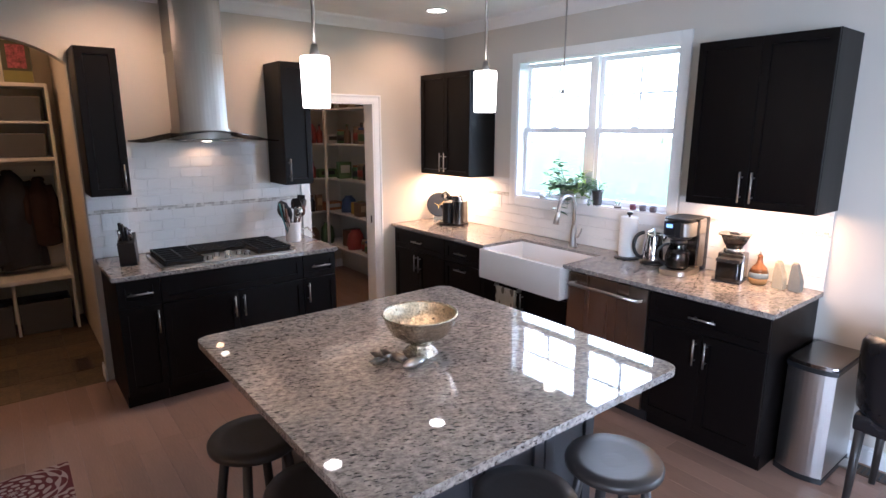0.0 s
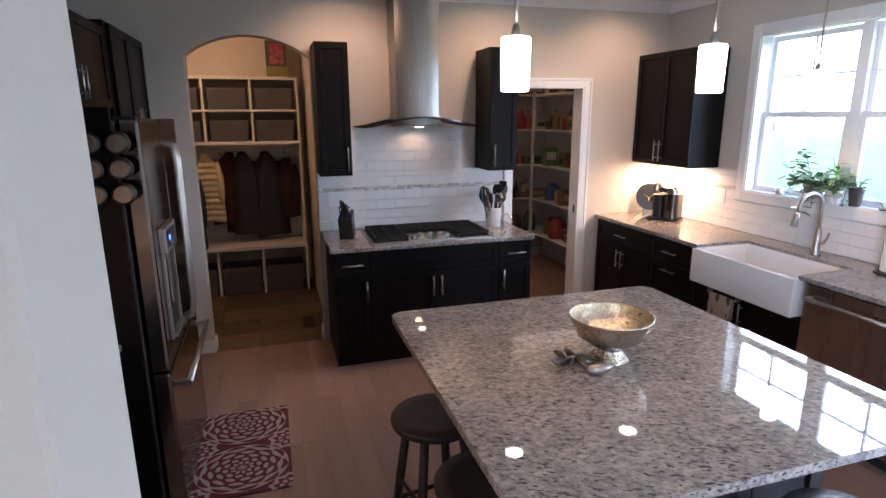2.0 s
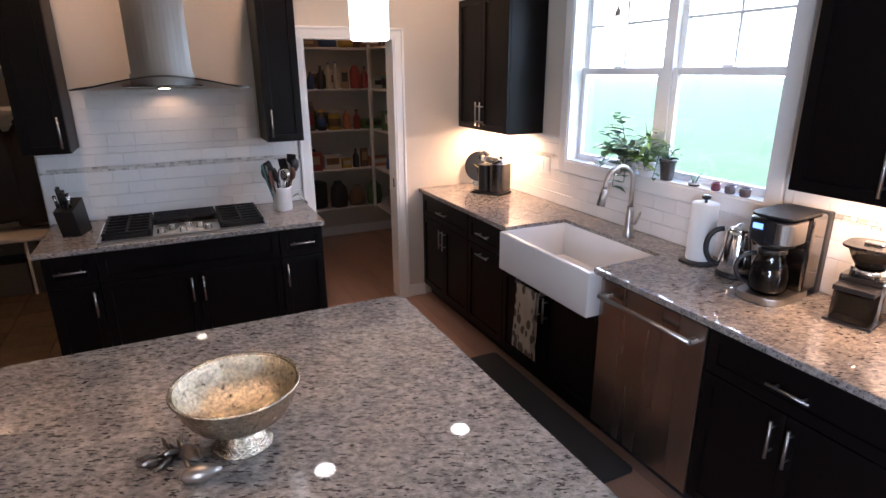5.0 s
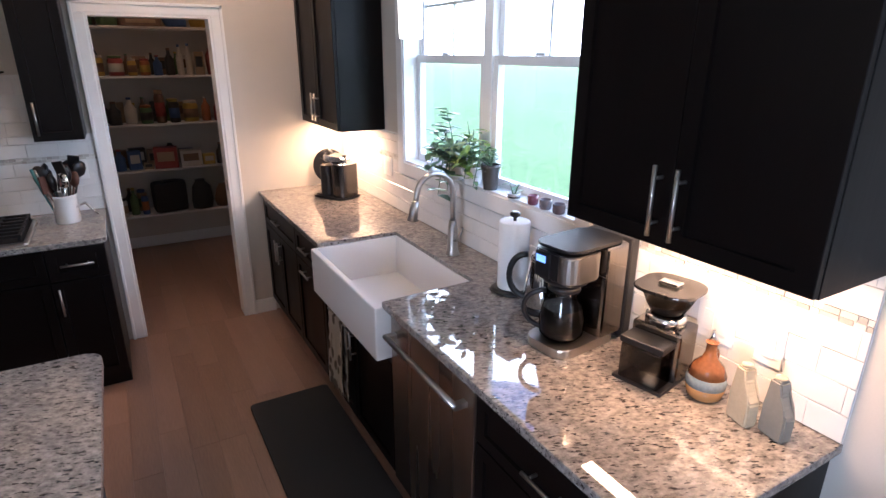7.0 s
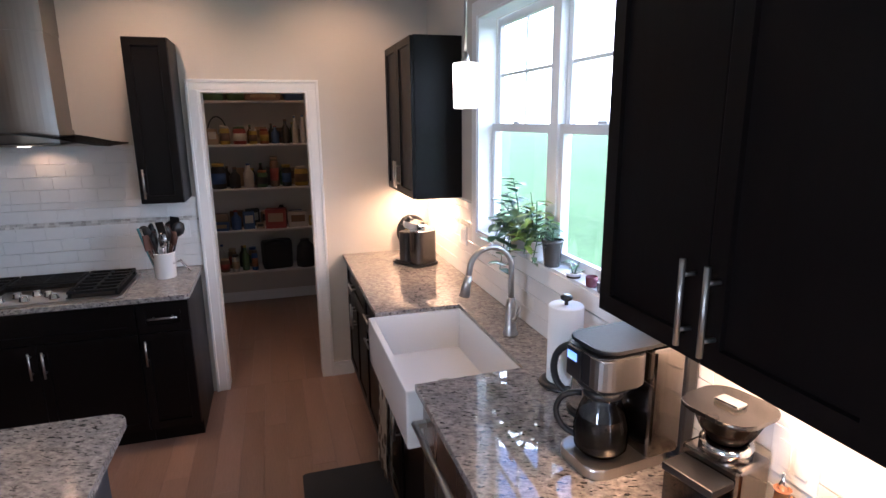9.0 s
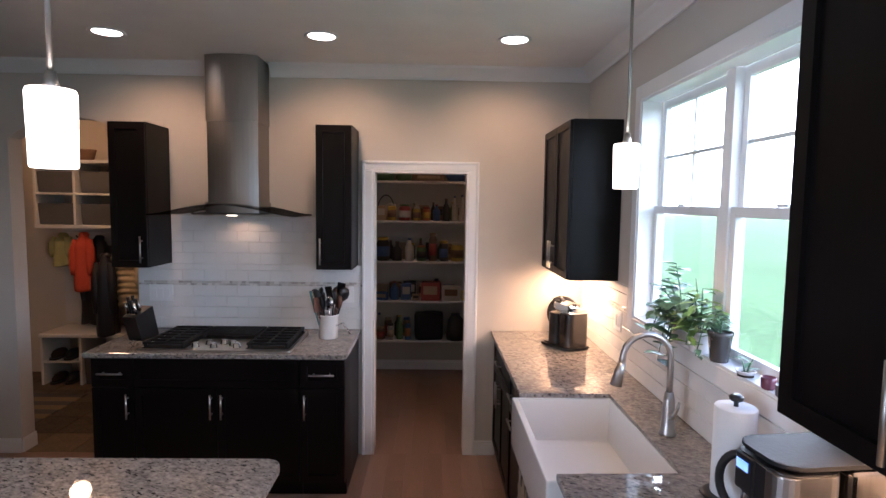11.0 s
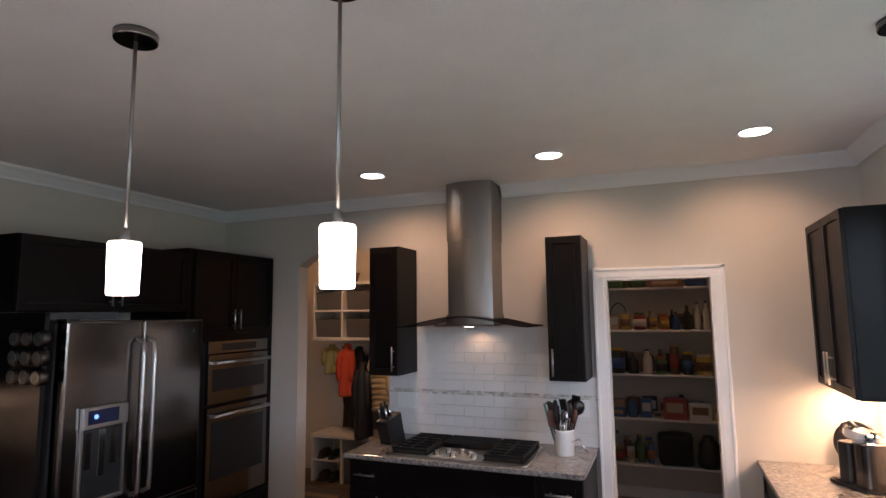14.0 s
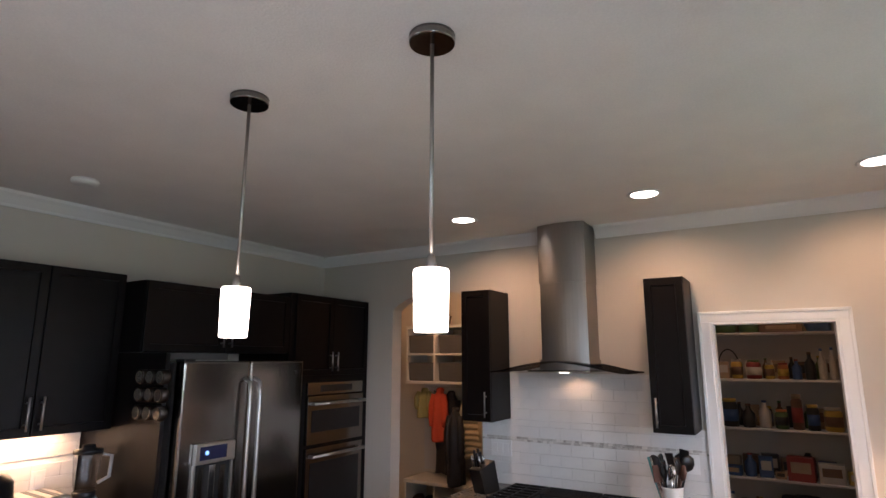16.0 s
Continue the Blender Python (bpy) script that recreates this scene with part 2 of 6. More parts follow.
BEIGE = mat("beige_stoneware", (0.48, 0.42, 0.30), 0.5)
GUNMETAL = mat("gunmetal_steel", (0.10, 0.092, 0.086), 0.25, 1.0, var=0.12, fine=160, bump=0.02, stretch=(1, 1, 0.04))
GREY_STONE = mat("grey_stoneware", (0.22, 0.22, 0.20), 0.5)


def plain(name, color, rough=0.55, metal=0.0):
    return mat(name, color, rough, metal, var=0.12, scale=18, fine=120, bump=0.06)


PALETTE = [plain("red_packaging", (0.24, 0.035, 0.03)), plain("yellow_packaging", (0.44, 0.30, 0.05)), plain("blue_packaging", (0.035, 0.08, 0.20)),
           plain("green_packaging", (0.07, 0.13, 0.05)), plain("white_packaging", (0.46, 0.43, 0.38)), plain("brown_packaging", (0.14, 0.08, 0.045)),
           plain("orange_packaging", (0.34, 0.12, 0.04)), plain("black_packaging", (0.02, 0.02, 0.02)), plain("tan_packaging", (0.32, 0.23, 0.14))]
PALETTE_WORDS = ["red", "yellow", "blue", "green", "white", "brown", "orange", "black", "tan"]


# ---- mesh helpers ----
def box(bm, x0, x1, y0, y1, z0, z1, bevel=0.0):
    """A box between two corners, its edges rounded by bevel."""
    made = bmesh.ops.create_cube(bm, size=1)["verts"]
    for v in made:
        v.co = Vector(((x0 + x1) / 2 + v.co.x * (x1 - x0), (y0 + y1) / 2 + v.co.y * (y1 - y0), (z0 + z1) / 2 + v.co.z * (z1 - z0)))
    if bevel:
        edges = list({e for v in made for e in v.link_edges})
        bmesh.ops.bevel(bm, geom=edges, offset=bevel, segments=2, affect="EDGES", profile=0.6)
    return bm


def lathe(bm, profile, cx=0.0, cy=0.0, seg=24, squash=1.0, m=None):
    """A surface of revolution about z from rows of radius and height; ends are closed."""
    rings = []
    for r, z in profile:
        rings.append([bm.verts.new((cx + r * math.cos(2 * math.pi * k / seg), cy + squash * r * math.sin(2 * math.pi * k / seg), z)) for k in range(seg)])
    for a, b in zip(rings, rings[1:]):
        for k in range(seg):
            bm.faces.new((a[k], a[(k + 1) % seg], b[(k + 1) % seg], b[k])).smooth = True
    bm.faces.new(list(reversed(rings[0])))
    bm.faces.new(rings[-1])
    if m is not None:
        bmesh.ops.transform(bm, matrix=m, verts=[v for ring in rings for v in ring])
    return bm


def tube(bm, points, radius, seg=10):
    """A round bar along a line of points; radius is one number or one for each point."""
    pts = [Vector(p) for p in points]
    radii = radius if isinstance(radius, (list, tuple)) else [radius] * len(pts)
    rings, side = [], None
    for i, p in enumerate(pts):
        d = (pts[min(i + 1, len(pts) - 1)] - pts[max(i - 1, 0)]).normalized()
        if side is None:
            side = d.orthogonal().normalized()
        side = (side - d * side.dot(d)).normalized()
        other = d.cross(side)
        rings.append([bm.verts.new(p + radii[i] * (math.cos(2 * math.pi * k / seg) * side + math.sin(2 * math.pi * k / seg) * other)) for k in range(seg)])
    for a, b in zip(rings, rings[1:]):
        for k in range(seg):
            bm.faces.new((a[k], a[(k + 1) % seg], b[(k + 1) % seg], b[k])).smooth = True
    bm.faces.new(list(reversed(rings[0])))
    bm.faces.new(rings[-1])
    return bm


def prism(bm, outline, z0, z1, bevel=0.0):
    """An upright prism over an outline of x, y points (counter-clockwise)."""
    low = [bm.verts.new((x, y, z0)) for x, y in outline]
    high = [bm.verts.new((x, y, z1)) for x, y in outline]
    bm.faces.new(list(reversed(low)))
    bm.faces.new(high)
    for k in range(len(outline)):
        bm.faces.new((low[k], low[(k + 1) % len(outline)], high[(k + 1) % len(outline)], high[k]))
    if bevel:
        edges = [e for e in bm.edges if all(v in high for v in e.verts) or all(v in low for v in e.verts)]
        bmesh.ops.bevel(bm, geom=edges, offset=bevel, segments=2, affect="EDGES", profile=0.6)
    return bm


def sweep_wall(bm, outline, y0, y1):
    """An outline of x, z points drawn through from y0 to y1."""
    a = [bm.verts.new((x, y0, z)) for x, z in outline]
    b = [bm.verts.new((x, y1, z)) for x, z in outline]
    bm.faces.new(a)
    bm.faces.new(list(reversed(b)))
    for k in range(len(outline)):
        bm.faces.new((a[(k + 1) % len(a)], a[k], b[k], b[(k + 1) % len(a)]))
    return bm


def mesh_of(name, bm, material):
    bmesh.ops.recalc_face_normals(bm, faces=bm.faces[:])
    me = bpy.data.meshes.new(name)
    bm.to_mesh(me)
    bm.free()
    me.materials.append(material)
    return me


def part(name, bm, material, parent, label=""):
    """Links a bmesh as one mesh under a thing or a part, in its own coordinates."""
    ob = new(name, mesh_of(name, bm, material))
    ob.parent = parent
    return tagged(ob, label)


def thing(name, label, category, at=(0, 0, 0), rz=0.0, group="", kind=""):
    ob = new(name)
    ob.empty_display_size = 0.1
    ob.matrix_world = pose(*at, 0, 0, rz)
    return tagged(ob, label, category, group, kind)


def solid(name, bm, material, label, category="", kind="", group="", at=(0, 0, 0), rz=0.0):
    ob = new(name, mesh_of(name, bm, material))
    ob.matrix_world = pose(*at, 0, 0, rz)
    return tagged(ob, label, category, group, kind)


def B():
    return bmesh.new()


def slab(x0, x1, y0, y1, z0, z1, bevel=0.0):
    return box(B(), x0, x1, y0, y1, z0, z1, bevel)


# ---- the setting ----
H = 2.74
XL, YS = -4.80, -7.2
ARCH_L, ARCH_R, SPRING, APEX = -3.985, -3.13, 2.22, 2.365
DOOR_L, DOOR_R, DOOR_H = -1.495, -0.825, 2.035
WY0, WY1, WZ0, WZ1 = -1.03, -2.475, 1.225, 2.355
T = 0.13

half = (ARCH_R - ARCH_L) / 2
rise = APEX - SPRING
arc_r = (half * half + rise * rise) / (2 * rise)
arc = []
for k in range(17):
    u = -half + 2 * half * k / 16
    arc.append(((ARCH_L + ARCH_R) / 2 + u, APEX - arc_r + math.sqrt(arc_r * arc_r - u * u)))
bm = B()
box(bm, XL - 0.5, ARCH_L, 0, T, 0, H)
sweep_wall(bm, [(ARCH_L, H)] + arc + [(ARCH_R, H)], 0, T)
box(bm, ARCH_R, DOOR_L, 0, T, 0, H)
box(bm, DOOR_L, DOOR_R, 0, T, DOOR_H, H)
box(bm, DOOR_R, 0, 0, T, 0, H)
wall_north = solid("wall_north", bm, WALL, "greige painted wall with an arched opening and a pantry doorway", "wall", "structure")

bm = B()
box(bm, 0, T, WY0, T, 0, H)
box(bm, 0, T, WY1, WY0, 0, WZ0)
box(bm, 0, T, WY1, WY0, WZ1, H)
box(bm, 0, T, -4.6, WY1, 0, H)
# lintel over an unseen opening, invented to let daylight in
box(bm, 0, T, -5.6, -4.6, 2.20, H)
box(bm, 0, T, YS, -5.6, 0, H)
wall_east = solid("wall_east", bm, WALL, "greige painted wall with a double window and an added, unseen daylight opening", "wall", "structure")
bm = slab(XL - T, XL, -5.7, 0, 0, H)
box(bm, XL - T, XL, YS, -6.9, 0, H)
# sill and head of a made-up opening, never in view, for extra daylight
box(bm, XL - T, XL, -6.9, -5.7, 0, 0.85)
box(bm, XL - T, XL, -6.9, -5.7, 2.2, H)
wall_west = solid("wall_west", bm, WALL, "greige painted wall behind the tall cabinets with an added, unseen daylight opening", "wall", "structure")
bm = slab(XL - T, T, YS - T, YS, 0, H)
wall_south = solid("wall_south", bm, WALL, "plain greige painted end wall", "wall", "structure")
wall_stub = solid("wall_stub", slab(XL, -3.606, -4.07, -3.90, 0, H, 0.006), WALL, "greige painted wall end beside the kitchen entrance", "wall", "structure")
ceiling = solid("ceiling", slab(XL - 0.5, 0.2, YS - 0.2, 2.3, H, H + 0.1), CEIL, "white textured ceiling with recessed lights", "ceiling", "structure")
subfloor = solid("floor_base", slab(XL - 0.6, 0.13, YS, 2.3, -0.12, -0.012), GROUT_BROWN, "dark base under the floor boards", "floor", "structure")
# mudroom and pantry shells
solid("wall_mudroom", slab(-5.45, -5.30, T, 2.1, 0, H), BEIGE_WALL, "beige painted mudroom side wall", "wall", "structure")
solid("wall_mudroom", slab(-5.30, -2.95, 1.88, 2.0, 0, H), BEIGE_WALL, "beige painted mudroom back wall", "wall", "structure")
solid("wall_mudroom", slab(-3.08, -2.95, T, 1.88, 0, H), BEIGE_WALL, "beige painted mudroom side wall", "wall", "structure")
solid("wall_pantry", slab(-1.85, -1.72, T, 2.2, 0, H), WALL, "painted pantry side wall", "wall", "structure")
solid("wall_pantry", slab(-1.72, 0.0, 2.08, 2.2, 0, H), WALL, "painted pantry back wall", "wall", "structure")
solid("wall_pantry", slab(-0.09, 0.0, T, 2.08, 0, H), WALL, "painted pantry side wall", "wall", "structure")


def crown(name, p0, p1, inward):
    """A crown moulding between two points under the ceiling, on the side that inward names."""
    prof = [(0, 0), (0, -0.085), (0.012, -0.085), (0.018, -0.07), (0.05, -0.032), (0.068, -0.016), (0.075, 0)]
    bm = B()
    rows = [[bm.verts.new((p[0] + inward[0] * a, p[1] + inward[1] * a, H + b)) for a, b in prof] for p in (p0, p1)]
    for k in range(len(prof)):
        j = (k + 1) % len(prof)
        bm.faces.new((rows[0][k], rows[0][j], rows[1][j], rows[1][k]))
    bm.faces.new(rows[0])
    bm.faces.new(rows[1])
    solid(name, bm, WHITE, "white crown moulding along the ceiling", "moulding", "structure")


crown("trim_crown", (XL, -0.001), (-2.55, -0.001), (0, -1))
crown("trim_crown", (-2.19, -0.001), (-0.001, -0.001), (0, -1))
crown("trim_crown", (-0.001, -0.001), (-0.001, YS), (-1, 0))
crown("trim_crown", (XL + 0.001, -3.90), (XL + 0.001, -0.001), (1, 0))


def baseboard(x0, x1, y0, y1):
    bm = B()
    box(bm, x0, x1, y0, y1, 0, 0.085, 0.003)
    cx, cy = (0.004, 0.0) if abs(x1 - x0) < abs(y1 - y0) else (0.0, 0.004)
    box(bm, x0 + cx, x1 - cx, y0 + cy, y1 - cy, 0.085, 0.105, 0.003)
    solid("baseboard", bm, WHITE, "white painted baseboard", "baseboard", "structure")


baseboard(-4.30, ARCH_L + 0.002, -0.017, -0.001)
baseboard(ARCH_L + 0.001, ARCH_L + 0.017, -0.001, T)
baseboard(ARCH_R - 0.017, ARCH_R - 0.001, -0.017, T)
baseboard(-0.755, -0.61, -0.017, -0.001)
baseboard(-0.017, -0.001, -4.6, -3.47)
baseboard(-1.72, -0.10, 2.062, 2.079)
baseboard(-5.299, -5.28, T, 1.44)

# door casing and jamb
casing = thing("door_1", "white moulded pantry door casing", "door frame", kind="structure")
for x0, x1, z0, z1 in ((-1.565, DOOR_L, 0, DOOR_H), (DOOR_R, -0.755, 0, DOOR_H), (-1.565, -0.755, DOOR_H, 2.10)):
    bm = slab(x0, x1, -0.016, -0.001, z0, z1, 0.003)
    if z0 == 0:
        e = x0 if x0 < -1 else x1 - 0.018
        box(bm, e, e + 0.018, -0.026, -0.014, z0, z1 + 0.065, 0.003)
    else:
        box(bm, x0, x1, -0.026, -0.014, z1 - 0.018, z1, 0.003)
    part("casing", bm, WHITE, casing)
for x0, x1 in ((DOOR_L, DOOR_L + 0.015), (DOOR_R - 0.015, DOOR_R)):
    part("jamb", slab(x0, x1, -0.012, T + 0.01, 0, DOOR_H), WHITE, casing)
part("jamb", slab(DOOR_L + 0.015, DOOR_R - 0.015, -0.012, T + 0.01, DOOR_H - 0.015, DOOR_H), WHITE, casing)
part("latch_plate", slab(DOOR_R - 0.0165, DOOR_R - 0.0145, 0.035, 0.06, 0.93, 1.0), BLACK, casing, "dark metal latch plate")

# window: casing, frame, two double-hung sashes with muntins
win = thing("window_1", "white double window with grilles in the upper sashes", "window", (0, 0, 0), kind="structure")
for y0, y1, z0, z1 in ((WY0, WY0 + 0.072, WZ0 - 0.072, WZ1 + 0.072), (WY1 - 0.072, WY1, WZ0 - 0.072, WZ1 + 0.072), (WY1, WY0, WZ1, WZ1 + 0.072), (WY1, WY0, WZ0 - 0.072, WZ0)):
    part("casing", slab(-0.02, -0.001, y0, y1, z0, z1, 0.004), WHITE, win)
for y0, y1, z0, z1 in ((WY0 - 0.012, WY0, WZ0, WZ1), (WY1, WY1 + 0.012, WZ0, WZ1), (WY1 + 0.012, WY0 - 0.012, WZ1 - 0.012, WZ1), (WY1 + 0.012, WY0 - 0.012, WZ0, WZ0 + 0.012)):
    part("jamb_liner", slab(-0.012, 0.085, y0, y1, z0, z1), WHITE, win)
WM = (WY0 + WY1) / 2
part("mullion", slab(0.06, T, WM - 0.035, WM + 0.035, WZ0 + 0.012, WZ1 - 0.012, 0.004), WHITE, win)
ZM = 1.795
for a, b in ((WM + 0.035, WY0 - 0.012), (WY1 + 0.012, WM - 0.035)):
    for low, z0, z1, xa in ((True, WZ0 + 0.012, ZM + 0.02, 0.070), (False, ZM - 0.02, WZ1 - 0.012, 0.097)):
        sash = part("sash", slab(xa, xa + 0.027, a, a + 0.035, z0, z1, 0.003), WHITE, win)
        bm = slab(xa, xa + 0.027, b - 0.035, b, z0, z1, 0.003)
        box(bm, xa, xa + 0.027, a + 0.035, b - 0.035, z1 - 0.04, z1, 0.003)
        box(bm, xa, xa + 0.027, a + 0.035, b - 0.035, z0, z0 + 0.04, 0.003)
        part("sash_rails", bm, WHITE, sash)
        part("pane", slab(xa + 0.011, xa + 0.015, a + 0.035, b - 0.035, z0 + 0.04, z1 - 0.04), GLASS, sash)
        if not low:
            c, zc = (a + b) / 2, (z0 + z1) / 2
            part("muntin", slab(xa + 0.006, xa + 0.020, c - 0.007, c + 0.007, z0 + 0.04, z1 - 0.04), WHITE, sash)
            part("muntin", slab(xa + 0.005, xa + 0.021, a + 0.035, b - 0.035, zc - 0.007, zc + 0.007), WHITE, sash)
        else:
            part("latch", slab(xa - 0.016, xa, (a + b) / 2 - 0.03, (a + b) / 2 + 0.03, z1, z1 + 0.012, 0.003), WHITE, sash)

# outdoors
solid("ground", slab(-300, 400, -300, 300, -0.9, -0.6), LAWN, "wide mown green lawn outside the window", "lawn", "structure")


SKYGLOW = glow("pale_overcast_sky", (0.90, 0.96, 1.0), 0.75)
bm = B()
for k in range(24):
    a0, a1 = radians(-70 + 140 * k / 24), radians(-70 + 140 * (k + 1) / 24)
    bm.faces.new([bm.verts.new((170 * math.cos(a), 170 * math.sin(a), z)) for a, z in ((a0, -0.7), (a1, -0.7), (a1, 110), (a0, 110))])
solid("backdrop", bm, SKYGLOW, "pale overcast sky beyond the lawn", "sky", "structure")


def tree(x, y, h, seed):
    rng = random.Random(seed)
    t = thing("tree", "bare spring tree at the far side of the lawn", "tree", (x, y, -0.6), group="far trees")
    part("trunk", tube(B(), [(0, 0, 0), (0.05, 0.02, h * 0.4), (0.0, 0.1, h * 0.8)], [0.16, 0.11, 0.04], 8), BARK, t)
    bm = B()
    for k in range(150):
        a, u = rng.uniform(0, 6.28), rng.random()
        r = h * 0.32 * math.sqrt(rng.random()) * (1 - 0.6 * u)
        c = Vector((r * math.cos(a), r * math.sin(a), h * (0.35 + 0.65 * u)))
        s = rng.uniform(0.12, 0.3)
        vs = [bm.verts.new(c + Vector((rng.uniform(-s, s), rng.uniform(-s, s), rng.uniform(-s, s)))) for q in range(4)]
        bm.faces.new(vs[:3])
        bm.faces.new(vs[1:])
    part("crown", bm, TWIG, t)


for k, (x, y, h) in enumerate(((70, 34, 9), (76, 20, 7), (62, 5, 8), (80, -8, 9), (72, -22, 8), (85, 48, 10), (78, -40, 9), (90, 8, 11), (66, 60, 9))):
    tree(x, y, h, k)


# ---- cabinets ----
def bar_pull(parent, x, y, z, length, upright, depth=0.03):
    """A bar handle on two posts, standing off a front that faces -y."""
    bm = B()
    d = Vector((0, 0, 1)) if upright else Vector((1, 0, 0))
    c = Vector((x, y - depth, z))
    tube(bm, [c - d * length / 2, c + d * length / 2], 0.006, 10)
    for s in (-1, 1):
        q = c + d * s * length * 0.32
        tube(bm, [q + Vector((0, depth + 0.001, 0)), q], 0.005, 8)
    part("handle", bm, NICKEL, parent, "brushed nickel bar handle")


def shaker(parent, name, x0, x1, z0, z1, y, handle=None, flat=False, hl=0.15):
    """A shaker front: raised rails round a recessed panel, facing -y, its back at y."""
    bm = B()
    f, t = 0.058, 0.019
    if flat or z1 - z0 < 0.16:
        box(bm, x0, x1, y - t, y, z0, z1, 0.003)
    else:
        box(bm, x0, x1, y - t, y, z0, z1, 0.002)
        face = min(bm.faces, key=lambda q: q.calc_center_median().y - q.calc_area())
        bmesh.ops.inset_individual(bm, faces=[face], thickness=f, depth=0.0)
        bmesh.ops.inset_individual(bm, faces=[face], thickness=0.003, depth=-0.010)
    d = part(name, bm, ESPRESSO, parent)
    if handle == "h":
        bar_pull(d, (x0 + x1) / 2, y - t, (z0 + z1) / 2, hl, False)
    elif handle:
        hx = x0 + 0.03 if handle[0] == "l" else x1 - 0.03
        hz = z1 - 0.03 - hl / 2 if handle[1] == "t" else z0 + 0.03 + hl / 2
        bar_pull(d, hx, y - t, hz, hl, True)
    return d


def base_cabinet(label, at, rz, w, d, fronts, h=0.883, side_l=False):
    """A floor cabinet with its back left foot at the origin, facing -y. fronts: rows of kind, x0, x1, z0, z1, handle."""
    c = thing("base_cabinet", label, "cabinet", at, rz, "base cabinets")
    bm = slab(0.001, w - 0.001, -d, -0.002, 0.10, h)
    box(bm, 0.001, w - 0.001, -d + 0.06, -0.002, 0.001, 0.10)
    part("body", bm, ESPRESSO, c)
    for kind, x0, x1, z0, z1, handle in fronts:
        shaker(c, kind, x0, x1, z0, z1, -d, handle)
    return c


def wall_cabinet(label, at, rz, w, d, h, doors, hl=0.17, top_handles=False):
    c = thing("wall_cabinet", label, "cabinet", at, rz, "wall cabinets")
    bm = slab(0.001, w - 0.001, -d + 0.019, -0.002, 0, h, 0.002)
    part("body", bm, ESPRESSO, c)
    for x0, x1, handle in doors:
        shaker(c, "door", x0, x1, 0.004, h - 0.004, -d + 0.019, handle, hl=hl)
    return c


G = 0.003
ZT = 0.872
# cooktop run on the north wall
base_cabinet("dark espresso base cabinet with one drawer and door", (-3.09, 0, 0), 0, 0.25, 0.625,
             [("drawer_front", G, 0.25 - G, 0.70, ZT, "h"), ("door", G, 0.25 - G, 0.115, 0.694, "rt")])
base_cabinet("dark espresso base cabinet with double doors below the cooktop", (-2.84, 0, 0), 0, 0.98, 0.625,
             [("false_front", G, 0.98 - G, 0.70, ZT, None), ("door", G, 0.49 - G / 2, 0.115, 0.694, "rt"), ("door", 0.49 + G / 2, 0.98 - G, 0.115, 0.694, "lt")])
base_cabinet("dark espresso base cabinet with one drawer and door beside the pantry", (-1.86, 0, 0), 0, 0.27, 0.625,
             [("drawer_front", G, 0.27 - G, 0.70, ZT, "h"), ("door", G, 0.27 - G, 0.115, 0.694, "lt")])
# sink run on the east wall
base_cabinet("dark espresso base cabinet with drawer and double doors in the corner", (0, -0.004, 0), -90, 0.80, 0.61,
             [("drawer_front", 0.03, 0.80 - G, 0.70, ZT, "h"), ("door", 0.03, 0.415 - G / 2, 0.115, 0.694, "rt"), ("door", 0.415 + G / 2, 0.80 - G, 0.115, 0.694, "lt")])
pullout = base_cabinet("dark espresso base cabinet with a drawer over a tall pull-out front", (0, -0.804, 0), -90, 0.47, 0.61,
                       [("drawer_front", G, 0.47 - G, 0.70, ZT, "h")])
bar_pull(shaker(pullout, "pull_out_front", G, 0.47 - G, 0.115, 0.694, -0.61), 0.235, -0.629, 0.645, 0.15, False)
sink_base = base_cabinet("dark espresso sink cabinet with double doors", (0, -1.274, 0), -90, 0.873, 0.61,
                         [("door", G, 0.4365 - G / 2, 0.115, 0.645, "rt"), ("door", 0.4365 + G / 2, 0.873 - G, 0.115, 0.645, "lt")], h=0.655)
base_cabinet("dark espresso end base cabinet with drawer and double doors", (0, -2.760, 0), -90, 0.675, 0.61,
             [("drawer_front", G, 0.675 - G, 0.70, ZT, "h"), ("door", G, 0.3375 - G / 2, 0.115, 0.694, "rt"), ("door", 0.3375 + G / 2, 0.675 - G, 0.115, 0.694, "lt")])
# wall cabinets
wall_cabinet("tall narrow espresso wall cabinet beside the arch", (-3.122, 0, 1.375), 0, 0.232, 0.335, 0.925, [(G, 0.232 - G, "rb")])
wall_cabinet("tall narrow espresso wall cabinet beside the pantry", (-1.824, 0, 1.375), 0, 0.232, 0.335, 0.925, [(G, 0.232 - G, "lb")])
wall_cabinet("espresso double-door wall cabinet in the corner", (0, -0.022, 1.38), -90, 0.72, 0.305, 0.92, [(G, 0.36 - G / 2, "rb"), (0.36 + G / 2, 0.72 - G, "lb")])
wall_cabinet("espresso double-door wall cabinet above the coffee maker", (0, -2.766, 1.375), -90, 0.695, 0.335, 0.915, [(G, 0.3475 - G / 2, "rb"), (0.3475 + G / 2, 0.695 - G, "lb")])
# west run
LB = -3.865
tall = thing("oven_cabinet", "tall espresso cabinet that houses two wall ovens", "cabinet", (XL, -0.93, 0), 90)
part("body", slab(0.001, 0.925, -0.55, -0.002, 0.001, 2.30, 0.002), ESPRESSO, tall)
for x0, x1, hd in ((0.05, 0.458, "rb"), (0.462, 0.90, "lb")):
    shaker(tall, "door", x0, x1, 1.68, 2.29, -0.55, hd)
shaker(tall, "drawer_front", 0.05, 0.90, 0.12, 0.42, -0.55, "h")
over = thing("wall_cabinet", "espresso double-door cabinet over the refrigerator", "cabinet", (XL, -2.05, 1.845), 90, "wall cabinets")
